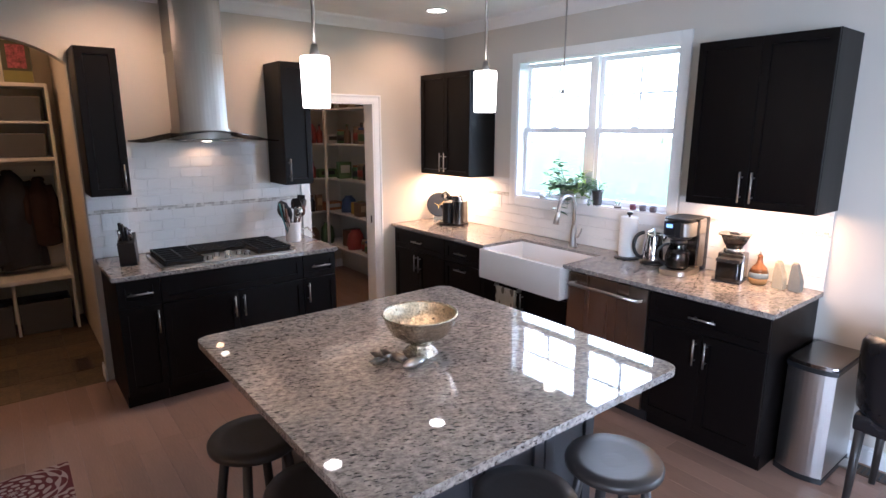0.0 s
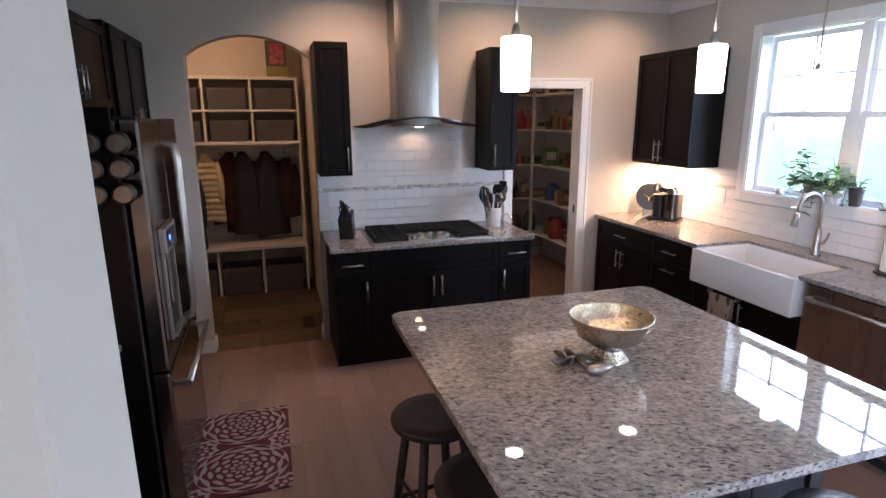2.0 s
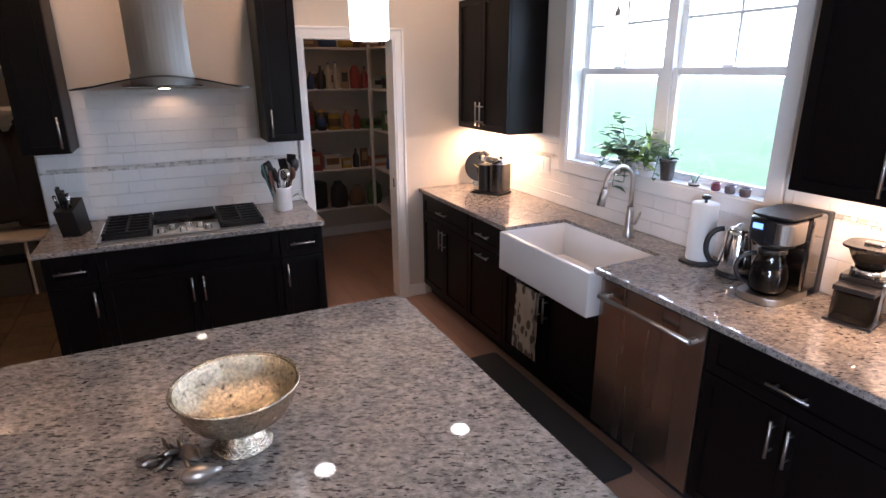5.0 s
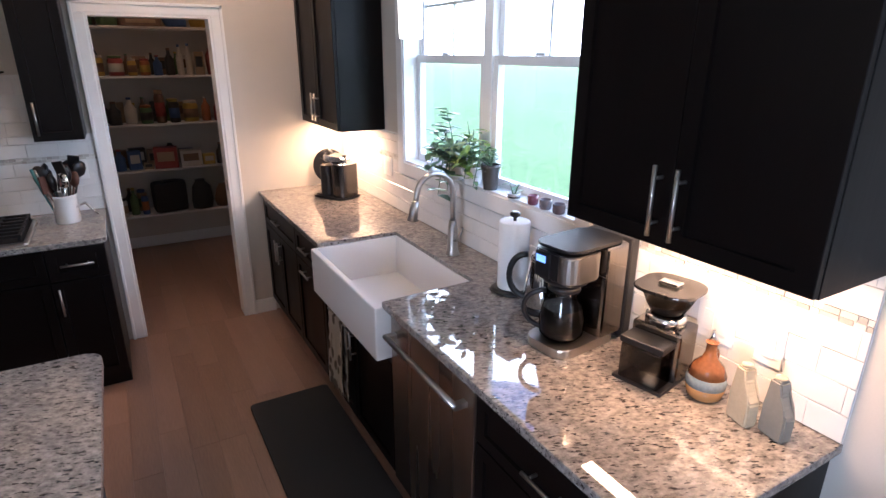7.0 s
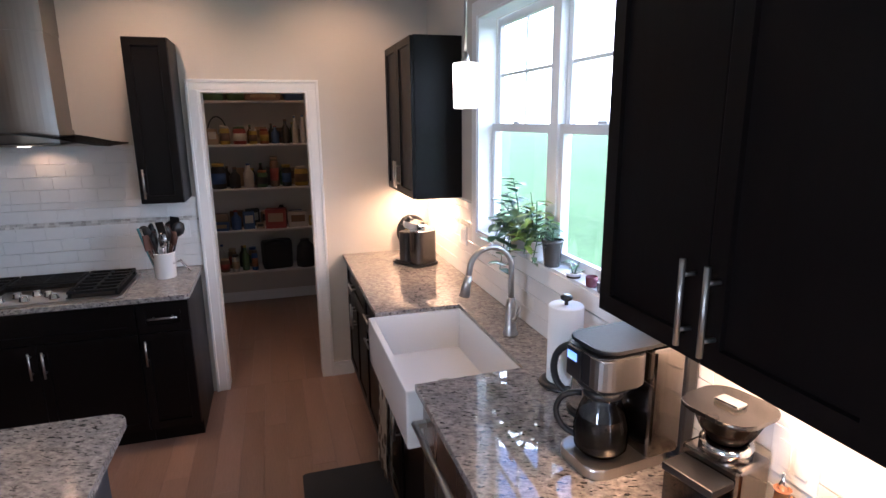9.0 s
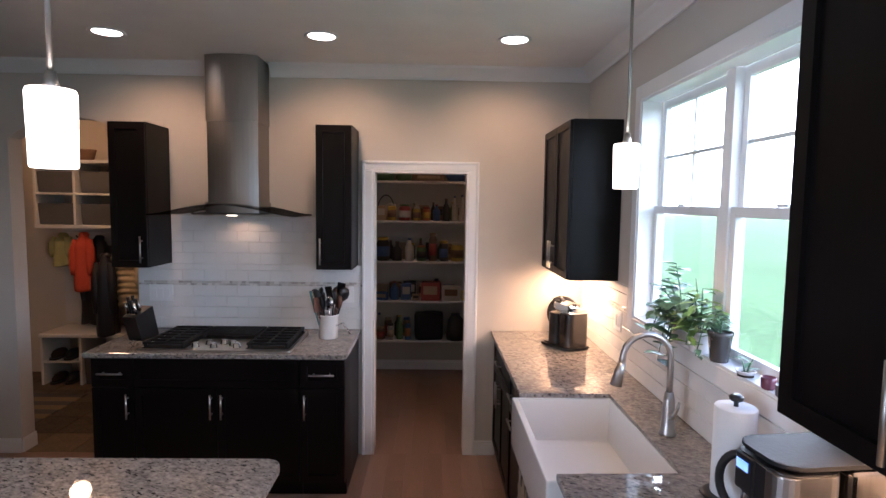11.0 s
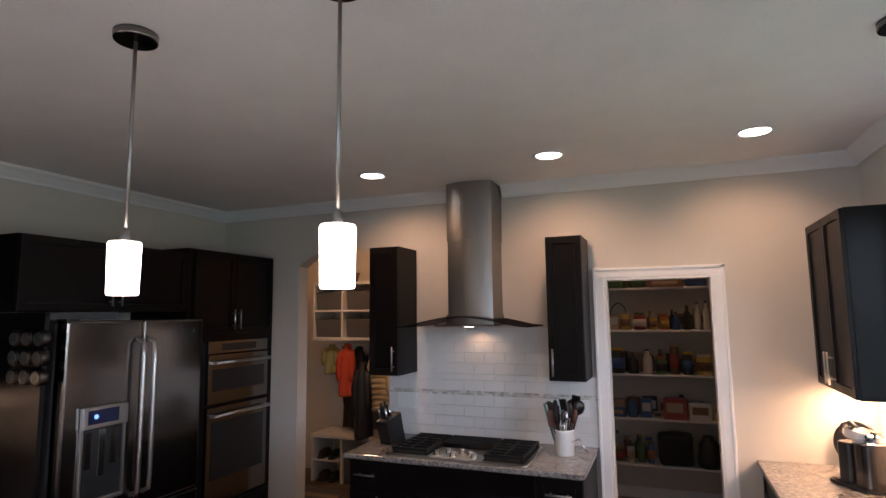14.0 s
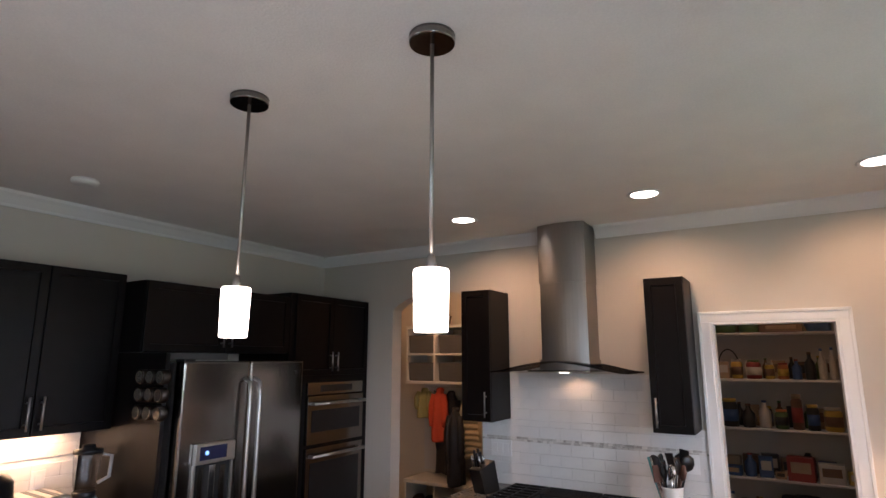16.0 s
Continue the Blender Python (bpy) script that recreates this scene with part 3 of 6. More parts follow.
part("body", slab(0.001, 1.118, -0.53, -0.002, 0, 0.42, 0.002), ESPRESSO, over)
# grey colour stands in for light falling on the dark cabinet's lower edge
part("lit_underside", slab(0.005, 0.60, -0.535, -0.01, -0.045, -0.002), FABRIC_GREY, over, "underside strip coloured grey for the light on it")
for x0, x1, hd in ((G, 0.557, "rb"), (0.561, 1.115, "lb")):
    shaker(over, "door", x0, x1, 0.004, 0.416, -0.53, hd)
for y0, hd in ((-2.465, "lb"), (-2.88, "rb"), (-3.295, "lb")):
    wall_cabinet("espresso wall cabinet above the west worktop", (XL, y0, 1.41), 90, 0.413, 0.33, 0.90, [(G, 0.413 - G, hd)])
base_cabinet("dark espresso base cabinet with drawer and double doors beside the refrigerator", (XL, -2.66, 0), 90, 0.61, 0.66,
             [("drawer_front", G, 0.61 - G, 0.70, ZT, "h"), ("door", G, 0.305 - G / 2, 0.115, 0.694, "rt"), ("door", 0.305 + G / 2, 0.61 - G, 0.115, 0.694, "lt")])
base_cabinet("dark espresso base cabinet with drawer and double doors", (XL, -3.27, 0), 90, 0.61, 0.66,
             [("drawer_front", G, 0.61 - G, 0.70, ZT, "h"), ("door", G, 0.305 - G / 2, 0.115, 0.694, "rt"), ("door", 0.305 + G / 2, 0.61 - G, 0.115, 0.694, "lt")])
wall_cabinet("espresso double-door wall cabinet at the wall end", (XL, -3.897, 1.41), 90, 0.60, 0.33, 0.90, [(G, 0.30 - G / 2, "rb"), (0.30 + G / 2, 0.60 - G, "lb")])
base_cabinet("dark espresso drawer and double-door base cabinet by the wall end", (XL, -3.897, 0), 90, 0.625, 0.66,
             [("drawer_front", G, 0.625 - G, 0.70, ZT, "h"), ("door", G, 0.312 - G / 2, 0.115, 0.694, "rt"), ("door", 0.312 + G / 2, 0.625 - G, 0.115, 0.694, "lt")])
fridge_panel = solid("end_panel", slab(XL, -4.02, -2.047, -2.022, 0.001, 1.84), ESPRESSO, "tall espresso side panel beside the refrigerator", "panel")

# worktops
ZC = 0.914
solid("worktop", prism(B(), [(-3.115, -0.68), (-1.60, -0.68), (-1.575, -0.655), (-1.575, -0.001), (-3.115, -0.001)], 0.884, ZC, 0.005), GRANITE,
      "speckled grey granite worktop around the cooktop", "worktop")
solid("worktop", prism(B(), [(-0.65, -0.002), (-0.65, -1.32), (-0.215, -1.32), (-0.215, -2.118), (-0.65, -2.118), (-0.65, -3.452), (-0.002, -3.452), (-0.002, -0.002)], 0.884, ZC, 0.005),
      GRANITE, "speckled grey granite worktop along the window wall", "worktop")
solid("worktop", prism(B(), [(XL + 0.002, -3.898), (-4.09, -3.898), (-4.09, -2.05), (XL + 0.002, -2.05)], 0.884, ZC, 0.005), GRANITE, "speckled granite worktop beside the refrigerator", "worktop")


def rounded(x0, x1, y0, y1, r, seg=6):
    pts = []
    for cx, cy, a0 in ((x1 - r, y0 + r, -90), (x1 - r, y1 - r, 0), (x0 + r, y1 - r, 90), (x0 + r, y0 + r, 180)):
        pts += [(cx + r * math.cos(radians(a0 + 90 * k / seg)), cy + r * math.sin(radians(a0 + 90 * k / seg))) for k in range(seg + 1)]
    return pts


IX0, IX1, IY0, IY1 = -2.985, -1.59, -3.485, -2.02
solid("island_worktop", prism(B(), rounded(IX0, IX1, IY0, IY1, 0.05), 0.884, ZC, 0.005), GRANITE, "large polished speckled granite island top", "worktop")
isl = thing("island", "charcoal panelled kitchen island base", "kitchen island", ((IX0 + IX1) / 2, (IY0 + IY1) / 2, 0))
bm = slab(-0.36, 0.62, -0.40, 0.70, 0.001, 0.883)
part("body", bm, ISLAND_GREY, isl)
for a, b in ((-0.36, -0.03), (-0.03, 0.30), (0.30, 0.62)):
    bm = B()
    box(bm, a + 0.005, a + 0.06, -0.415, -0.40, 0.10, 0.875, 0.002)
    box(bm, b - 0.06, b - 0.005, -0.415, -0.40, 0.10, 0.875, 0.002)
    box(bm, a + 0.06, b - 0.06, -0.415, -0.40, 0.81, 0.875, 0.002)
    box(bm, a + 0.06, b - 0.06, -0.415, -0.40, 0.10, 0.17, 0.002)
    part("panel", bm, ISLAND_GREY, isl)


# ---- sink run ----
SY0, SY1 = -1.312, -2.126
sink = thing("farmhouse_sink", "white fireclay farmhouse sink with apron front", "sink", (-0.44, (SY0 + SY1) / 2, 0.66))
w = (SY0 - SY1) / 2
bm = B()
box(bm, -0.245, 0.245, -w, w, 0.0, 0.232, 0.008)
face = max(bm.faces, key=lambda q: q.calc_center_median().z + q.calc_area())
bmesh.ops.inset_individual(bm, faces=[face], thickness=0.024, depth=0.0)
bmesh.ops.inset_individual(bm, faces=[face], thickness=0.012, depth=-0.20)
part("basin", bm, PORCELAIN, sink)
part("drain", lathe(B(), [(0.045, 0.030), (0.045, 0.034), (0.03, 0.032)], 0.03, 0, 20), CHROME, sink, "chrome drain")

faucet = thing("faucet", "brushed nickel pull-down gooseneck kitchen faucet", "faucet", (-0.134, -1.785, ZC))
part("base", lathe(B(), [(0.034, 0.0), (0.034, 0.006), (0.028, 0.02), (0.024, 0.07), (0.023, 0.13), (0.017, 0.17)], 0, 0, 20), NICKEL, faucet)
arc_pts = [(0, 0, 0.14), (0, 0, 0.28)] + [(-0.095 + 0.095 * math.cos(radians(a)), 0, 0.305 + 0.095 * math.sin(radians(a))) for a in range(0, 181, 15)]
part("neck", tube(B(), arc_pts + [(-0.195, 0, 0.28)], 0.0125, 14), NICKEL, faucet)
part("spray_head", tube(B(), [(-0.193, 0, 0.285), (-0.202, 0, 0.25), (-0.214, 0, 0.195)], [0.015, 0.019, 0.023], 14), NICKEL, faucet)
part("lever", tube(B(), [(0, -0.018, 0.075), (0.0, -0.045, 0.082), (0.008, -0.062, 0.125), (0.012, -0.066, 0.15)], [0.009, 0.008, 0.007, 0.005], 10), NICKEL, faucet)

dish = thing("dishwasher", "stainless steel dishwasher with bar handle", "dishwasher", (0, -2.15, 0), -90)
part("body", slab(0.003, 0.605, -0.60, -0.05, 0.10, 0.875), BLACK, dish)
# brushed steel, its brown tint painting in the room's warm reflection
part("door", slab(0.004, 0.604, -0.632, -0.601, 0.10, 0.872, 0.006), mat("reflection_tinted_steel", (0.42, 0.355, 0.305), 0.27, 1.0, var=0.1, scale=2, fine=160, bump=0.02, stretch=(1, 1, 0.04)), dish)
bm = B()
tube(bm, [(0.04, -0.672, 0.80), (0.565, -0.672, 0.80)], 0.0115, 12)
for hx in (0.05, 0.555):
    box(bm, hx - 0.013, hx + 0.013, -0.672, -0.63, 0.79, 0.81, 0.003)
part("handle", bm, STEEL, dish)
part("kick_plate", slab(0.004, 0.604, -0.55, -0.52, 0.002, 0.098), BLACK, dish)

def towel_material(name):
    """Cream cotton with a loose print of taupe leaves."""
    m, n, l, p = shader(name)
    tc, mp = n.new("ShaderNodeTexCoord"), n.new("ShaderNodeMapping")
    mp.inputs["Scale"].default_value, mp.inputs["Rotation"].default_value = (1, 1.7, 0.9), (radians(35), 0, 0)
    vor, fine, ramp, bmp = n.new("ShaderNodeTexVoronoi"), n.new("ShaderNodeTexNoise"), n.new("ShaderNodeValToRGB"), n.new("ShaderNodeBump")
    vor.inputs["Scale"].default_value, fine.inputs["Scale"].default_value = 15, 320
    for tex in (vor, fine):
        l.new(tc.outputs["Object"], mp.inputs["Vector"])
        l.new(mp.outputs[0], tex.inputs["Vector"])
    for e, (at, c) in zip(ramp.color_ramp.elements, ((0.36, (0.13, 0.10, 0.075)), (0.46, (0.46, 0.41, 0.33)))):
        e.position, e.color = at, (*c, 1)
    l.new(vor.outputs["Distance"], ramp.inputs["Fac"])
    l.new(ramp.outputs[0], p.inputs["Base Color"])
    p.inputs["Roughness"].default_value = 0.95
    bmp.inputs["Strength"].default_value, bmp.inputs["Distance"].default_value = 0.3, 0.002
    l.new(fine.outputs["Fac"], bmp.inputs["Height"])
    l.new(bmp.outputs[0], p.inputs["Normal"])
    return m


rail = thing("towel_bar", "brushed nickel towel bar hooked over the sink cabinet door", "towel bar", (-0.63, -1.60, 0.625))
part("bar", tube(B(), [(-0.035, -0.13, 0), (-0.035, 0.13, 0)], 0.005, 10), NICKEL, rail)
for ry in (-0.12, 0.12):
    part("hook", slab(-0.037, 0.0, ry - 0.007, ry + 0.007, -0.006, 0.022, 0.002), NICKEL, rail)
bm = B()
cols = 17
fold = [(0.0, 0.045), (0.007, 0.035), (0.0, 0.026), (-0.05, 0.025), (-0.12, 0.027), (-0.20, 0.030), (-0.28, 0.032), (-0.36, 0.034), (-0.42, 0.033)]
front = [(0.0, 0.028), (0.0075, 0.035), (0.0, 0.0445), (-0.06, 0.047), (-0.14, 0.049), (-0.22, 0.052), (-0.30, 0.055), (-0.37, 0.056), (-0.40, 0.055)]
for rows_t, amp in ((fold, 0.0), (front, 1.0)):
    grid = [[bm.verts.new((-dx - amp * 0.006 * math.sin(k * 1.1 + r * 0.4) * r / 8, (-0.10 + 0.20 * k / (cols - 1)) * (1 - 0.03 * r / 8) + 0.01 * amp * r / 8, z)) for k in range(cols)] for r, (z, dx) in enumerate(rows_t)]
    for a, b in zip(grid, grid[1:]):
        for k in range(cols - 1):
            bm.faces.new((a[k], a[k + 1], b[k + 1], b[k])).smooth = True
TOWEL = towel_material("leaf_print_cotton")
solid("dish_towel", bm, TOWEL, "cream dish towel with taupe leaf print folded over the towel bar", "towel", at=(-0.63, -1.60, 0.625))

solid("kitchen_mat", prism(B(), rounded(-1.05, -0.62, -2.47, -1.19, 0.02), 0.001, 0.016, 0.005), MAT_GREY, "dark grey cushioned mat on the floor before the sink", "mat")
solid("rug", prism(B(), rounded(-3.985, -3.47, -1.88, -1.045, 0.008), 0.001, 0.010, 0.002), RUG, "red and cream medallion patterned rug on the floor", "rug")

# ---- cooktop and hood ----
ENAMEL = mat("matt_black_enamel", (0.009, 0.009, 0.0095), 0.6, var=0.2, spec=0.25, bump=0.15)
ck = thing("cooktop", "stainless steel five-burner gas cooktop with black grates", "cooktop", (-2.365, -0.385, ZC))
part("tray", prism(B(), rounded(-0.455, 0.455, -0.265, 0.235, 0.02), 0.001, 0.014, 0.004), STEEL, ck)
for gx0, gx1 in ((-0.43, -0.185), (-0.175, 0.175), (0.185, 0.43)):
    bm = B()
    y_front = -0.225 if gx0 != -0.175 else 0.02
    for gx in (gx0 + 0.008, (gx0 + gx1) / 2, gx1 - 0.008):
        box(bm, gx - 0.007, gx + 0.007, y_front, 0.215, 0.036, 0.050, 0.002)
    for k in range(7):
        gy = y_front + (0.215 - y_front) * k / 6
        box(bm, gx0, gx1, gy - 0.006, gy + 0.006, 0.038, 0.052, 0.002)
    for gx in (gx0 + 0.01, gx1 - 0.01):
        for gy in (y_front + 0.01, 0.205):
            box(bm, gx - 0.007, gx + 0.007, gy - 0.007, gy + 0.007, 0.013, 0.04)
    part("grate", bm, ENAMEL, ck, "black cast-iron grate")
for px0, px1, py0 in ((-0.435, -0.18, -0.232), (-0.18, 0.18, 0.01), (0.18, 0.435, -0.232)):
    part("burner_pan", slab(px0, px1, py0, 0.222, 0.0142, 0.0175, 0.001), ENAMEL, ck, "black enamelled burner pan")
for bx, by, br in ((-0.29, -0.13, 0.04), (-0.29, 0.11, 0.035), (0, 0.10, 0.055), (0.29, -0.13, 0.04), (0.29, 0.11, 0.035)):
    part("burner", lathe(B(), [(br, 0.014), (br, 0.022), (br * 0.7, 0.026), (br * 0.7, 0.032), (br * 0.3, 0.034)], bx, by, 18), IRON, ck)
for kx, ky in ((-0.135, -0.185), (-0.075, -0.125), (-0.02, -0.20), (0.01, -0.11), (0.075, -0.14), (0.115, -0.195)):
    part("knob", lathe(B(), [(0.025, 0.014), (0.025, 0.018), (0.021, 0.02), (0.020, 0.038), (0.014, 0.042)], kx, ky, 16), CHROME, ck, "chrome control knob")

hood = thing("range_hood", "stainless chimney range hood with a curved glass canopy", "range hood", (-2.372, 0, 1.70))


def chimney(w2, d, z0, z1):
    pts = [(-w2, -0.002), (-w2, -d + 0.03)]
    pts += [(-w2 + 2 * w2 * k / 12, -d - 0.035 * (1 - ((k - 6) / 6) ** 2) + 0.03) for k in range(1, 12)]
    pts += [(w2, -d + 0.03), (w2, -0.002)]
    return prism(B(), pts, z0, z1)


part("chimney", chimney(0.163, 0.275, 0.10, 0.62), STEEL_MID, hood)
part("upper_chimney", chimney(0.168, 0.280, 0.62, 1.037), STEEL_MID, hood)
part("motor_box", chimney(0.172, 0.30, 0.035, 0.10), STEEL_MID, hood)
part("filter", slab(-0.21, 0.21, -0.40, -0.02, 0.022, 0.034, 0.003), STEEL_DARK, hood)
part("lamp_lens", lathe(B(), [(0.03, 0.014), (0.03, 0.0215)], 0.0, -0.28, 16), BULB, hood, "small lit halogen lens")
bm = B()
top, low = [], []
for k in range(25):
    x = -0.455 + 0.91 * k / 24
    u = abs(x) / 0.455
    z = 0.085 - 0.085 * u ** 1.6 + (0.016 * ((u - 0.72) / 0.28) ** 2 if u > 0.72 else 0)
    f = -0.50 + 0.03 * u * u
    for lst, dz in ((top, 0.008), (low, 0.0)):
        lst.append((bm.verts.new((x, f, z + dz)), bm.verts.new((x, -0.004, z + dz))))
for k in range(24):
    for lst in (top, low):
        bm.faces.new((lst[k][0], lst[k + 1][0], lst[k + 1][1], lst[k][1])).smooth = True
    bm.faces.new((low[k][0], low[k + 1][0], top[k + 1][0], top[k][0]))
    bm.faces.new((low[k][1], low[k + 1][1], top[k + 1][1], top[k][1]))
for k in (0, 24):
    bm.faces.new((low[k][0], low[k][1], top[k][1], top[k][0]))
part("glass_canopy", bm, SMOKED, hood, "curved smoked glass canopy")

block = thing("knife_block", "black wooden knife block with dark handles", "knife block", (-2.945, -0.30, ZC), -15)
bm = prism(B(), [(-0.05, -0.075), (0.05, -0.075), (0.05, 0.075), (-0.05, 0.075)], 0.0, 0.16, 0.004)
for v in bm.verts:
    if v.co.z > 0.08:
        v.co.y -= 0.05
        v.co.z += 0.05 * (v.co.y + 0.12) / 0.15
part("block", bm, BLACK, block)
for k in range(7):
    bx, by = -0.032 + 0.021 * (k % 4), -0.095 + 0.06 * (k // 4)
    h = 0.215 + 0.02 * ((k * 5) % 3)
    part("knife_handle", tube(B(), [(bx, by, 0.175), (bx, by - 0.02, h + 0.03)], [0.008, 0.010], 8), BLACK if k % 3 else CHROME, block)

crock = thing("utensil_crock", "white ceramic crock full of cooking utensils", "crock", (-1.755, -0.255, ZC))
part("crock", lathe(B(), [(0.058, 0), (0.062, 0.005), (0.064, 0.145), (0.067, 0.15), (0.067, 0.158), (0.058, 0.158), (0.056, 0.02)], 0, 0, 24), PORCELAIN, crock)
TEAL = plain("teal_silicone", (0.08, 0.25, 0.28))
rngu = random.Random(5)
WOOD = plain("brown_wood", (0.10, 0.045, 0.03), 0.5)
for k in range(16):
    a = 2 * math.pi * k / 16 + rngu.uniform(-0.2, 0.2)
    lean = 0.035 + 0.04 * rngu.random()
    tx, ty, tz = lean * math.cos(a) * 1.5, lean * math.sin(a), 0.20 + 0.10 * rngu.random()
    material = (BLACK, BLACK, WOOD, BLACK, CHROME, BLACK, BLACK, WOOD)[k % 8]
    bm = tube(B(), [(0.022 * math.cos(a), 0.022 * math.sin(a), 0.03), (tx, ty, tz)], 0.006, 8)
    m = Matrix.Translation((tx, ty, tz)) @ Euler((rngu.uniform(-0.2, 0.2), rngu.uniform(-0.15, 0.15), a + rngu.uniform(-0.8, 0.8))).to_matrix().to_4x4()
    if k % 3 == 0:
        lathe(bm, [(0.008, -0.035), (0.034, -0.018), (0.042, 0.012), (0.034, 0.045), (0.010, 0.060)], 0, 0, 14, 0.45, m)
    elif k % 3 == 1:
        made = box(B(), -0.030, 0.030, -0.004, 0.004, -0.02, 0.075, 0.003)
        made.transform(m)
        tmp = bpy.data.meshes.new("head")
        made.to_mesh(tmp)
        made.free()
        bm.from_mesh(tmp)
        bpy.data.meshes.remove(tmp)
    else:
        lathe(bm, [(0.007, -0.03), (0.022, 0.0), (0.026, 0.03), (0.018, 0.06), (0.006, 0.068)], 0, 0, 12, 0.8, m)
    part("utensil", bm, material, crock)
for x0, x1, y1 in ((-0.045, -0.115, -0.02), (-0.04, -0.095, -0.045)):
    part("tongs_arm", tube(B(), [(x0, -0.02, 0.04), (x1 * 0.8, y1, 0.20), (x1, y1 - 0.01, 0.315)], [0.005, 0.006, 0.008], 8), TEAL if x1 < -0.1 else CHROME, crock, "long thin tong arm")
part("spoon_handle", tube(B(), [(0.03, -0.02, 0.08), (0.10, -0.05, 0.11), (0.15, -0.07, 0.04)], 0.007, 8), CHROME, crock, "steel ladle handle hooked outside")

# ---- island things ----
bowl = thing("footed_bowl", "engraved silver footed punch bowl on the island", "bowl", (-2.308, -2.762, ZC))
bowl.scale = (0.93, 0.93, 0.90)
prof = [(0.075, 0.0), (0.078, 0.006), (0.062, 0.014), (0.066, 0.022), (0.048, 0.034), (0.040, 0.048), (0.050, 0.060), (0.090, 0.078), (0.128, 0.108), (0.150, 0.150), (0.160, 0.185), (0.166, 0.190), (0.164, 0.196), (0.156, 0.192), (0.144, 0.150), (0.120, 0.112), (0.080, 0.086), (0.02, 0.078)]
bm = lathe(B(), prof, 0, 0, 48)
for v in bm.verts:
    if v.co.z > 0.08:
        k = 1 + 0.006 * noise.noise(v.co * 60)
        v.co.x, v.co.y = v.co.x * k, v.co.y * k
part("bowl", bm, SILVER, bowl)
bm = lathe(B(), [(0.1535, 0.190), (0.1415, 0.151), (0.1175, 0.1135), (0.078, 0.0875), (0.02, 0.0795)], 0, 0, 48)
bmesh.ops.delete(bm, geom=[f for f in bm.faces if len(f.verts) > 8 and f.calc_center_median().z > 0.15], context="FACES_ONLY")
part("lining", bm, LINING, bowl, "engraved gilt inner face")
orn = thing("metal_ornament", "pewter ornament of pears and leaves lying beside the bowl", "ornament", (-2.425, -2.80, ZC), -46)
orn.scale = (1.05, 1.05, 1.0)
part("pear", lathe(B(), [(0.003, -0.045), (0.016, -0.03), (0.022, 0.0), (0.015, 0.025), (0.004, 0.045)], 0, 0, 14, 1.0, Matrix.Translation((0.055, -0.035, 0.0235)) @ Euler((0, radians(80), 0.5)).to_matrix().to_4x4()), NICKEL, orn, "shiny silver pear")
part("pear", lathe(B(), [(0.004, -0.04), (0.017, -0.02), (0.02, 0.005), (0.012, 0.03), (0.003, 0.045)], 0, 0, 12, 1.0, Matrix.Translation((-0.02, 0.01, 0.022)) @ Euler((0, radians(85), -0.4)).to_matrix().to_4x4()), PEWTER, orn)
rngb = random.Random(3)
for k in range(9):
    a, l0 = rngb.uniform(1.6, 5.2), rngb.uniform(0.04, 0.15)
    c = Vector((-0.035 + 0.5 * l0 * math.cos(a), 0.01 + 0.5 * l0 * math.sin(a), 0.016 + 0.012 * rngb.random()))
    part("leaf", lathe(B(), [(0.002, -0.03), (0.013, -0.01), (0.014, 0.008), (0.002, 0.032)], 0, 0, 8, 0.35, Matrix.Translation(c) @ Euler((rngb.uniform(-0.3, 0.3), radians(84), a)).to_matrix().to_4x4()), PEWTER, orn)
part("stem", tube(B(), [(-0.10, 0.03, 0.008), (-0.03, 0.0, 0.018), (0.04, -0.04, 0.014)], 0.006, 8), PEWTER, orn)


def stool(label, at, rz):
    s = thing("stool", label, "stool", at, rz, "stools round the island")
    part("seat", lathe(B(), [(0.165, 0.575), (0.178, 0.583), (0.180, 0.600), (0.172, 0.612), (0.12, 0.608), (0.05, 0.603)], 0, 0, 36), STOOL, s)
    feet = []
    for k in range(4):
        a = radians(45 + 90 * k)
        top_p, foot = Vector((0.115 * math.cos(a), 0.115 * math.sin(a), 0.578)), Vector((0.20 * math.cos(a), 0.20 * math.sin(a), 0.0))
        feet.append((top_p, foot))
        part("leg", tube(B(), [top_p, top_p.lerp(foot, 0.5), foot], [0.018, 0.020, 0.014], 12), STOOL, s)
    for k in range(4):
        t0 = 0.52 if k % 2 else 0.70
        p, q = feet[k][0].lerp(feet[k][1], t0), feet[(k + 1) % 4][0].lerp(feet[(k + 1) % 4][1], t0)
        part("stretcher", tube(B(), [p, q], 0.010, 10), STOOL, s)
    return s


st = stool("round dark wooden backless stool tucked at the island", (-2.895, -2.44, 0), 10)
for x, y, a in ((-2.845, -2.90, 35), (-1.90, -3.425, 60), (-2.32, -3.37, 5)):
    copy_thing(st, pose(x, y, 0, 0, 0, a))


# ---- window worktop things ----
cm = thing("coffee_maker", "black and steel drip coffee maker with glass carafe", "coffee maker", (-0.205, -2.71, ZC), -84)
cm.scale = (0.93, 0.93, 1.0)
part("base", prism(B(), rounded(-0.095, 0.095, -0.17, 0.12, 0.05), 0.001, 0.032, 0.006), STEEL, cm)
part("column", slab(-0.098, 0.098, 0.015, 0.135, 0.03, 0.345, 0.012), STEEL_DARK, cm)
part("rear_tank", slab(-0.10, 0.10, 0.136, 0.185, 0.005, 0.35, 0.01), BLACK, cm)
part("head", prism(B(), rounded(-0.092, 0.092, -0.155, 0.014, 0.05), 0.245, 0.338, 0.008), BLACK, cm)
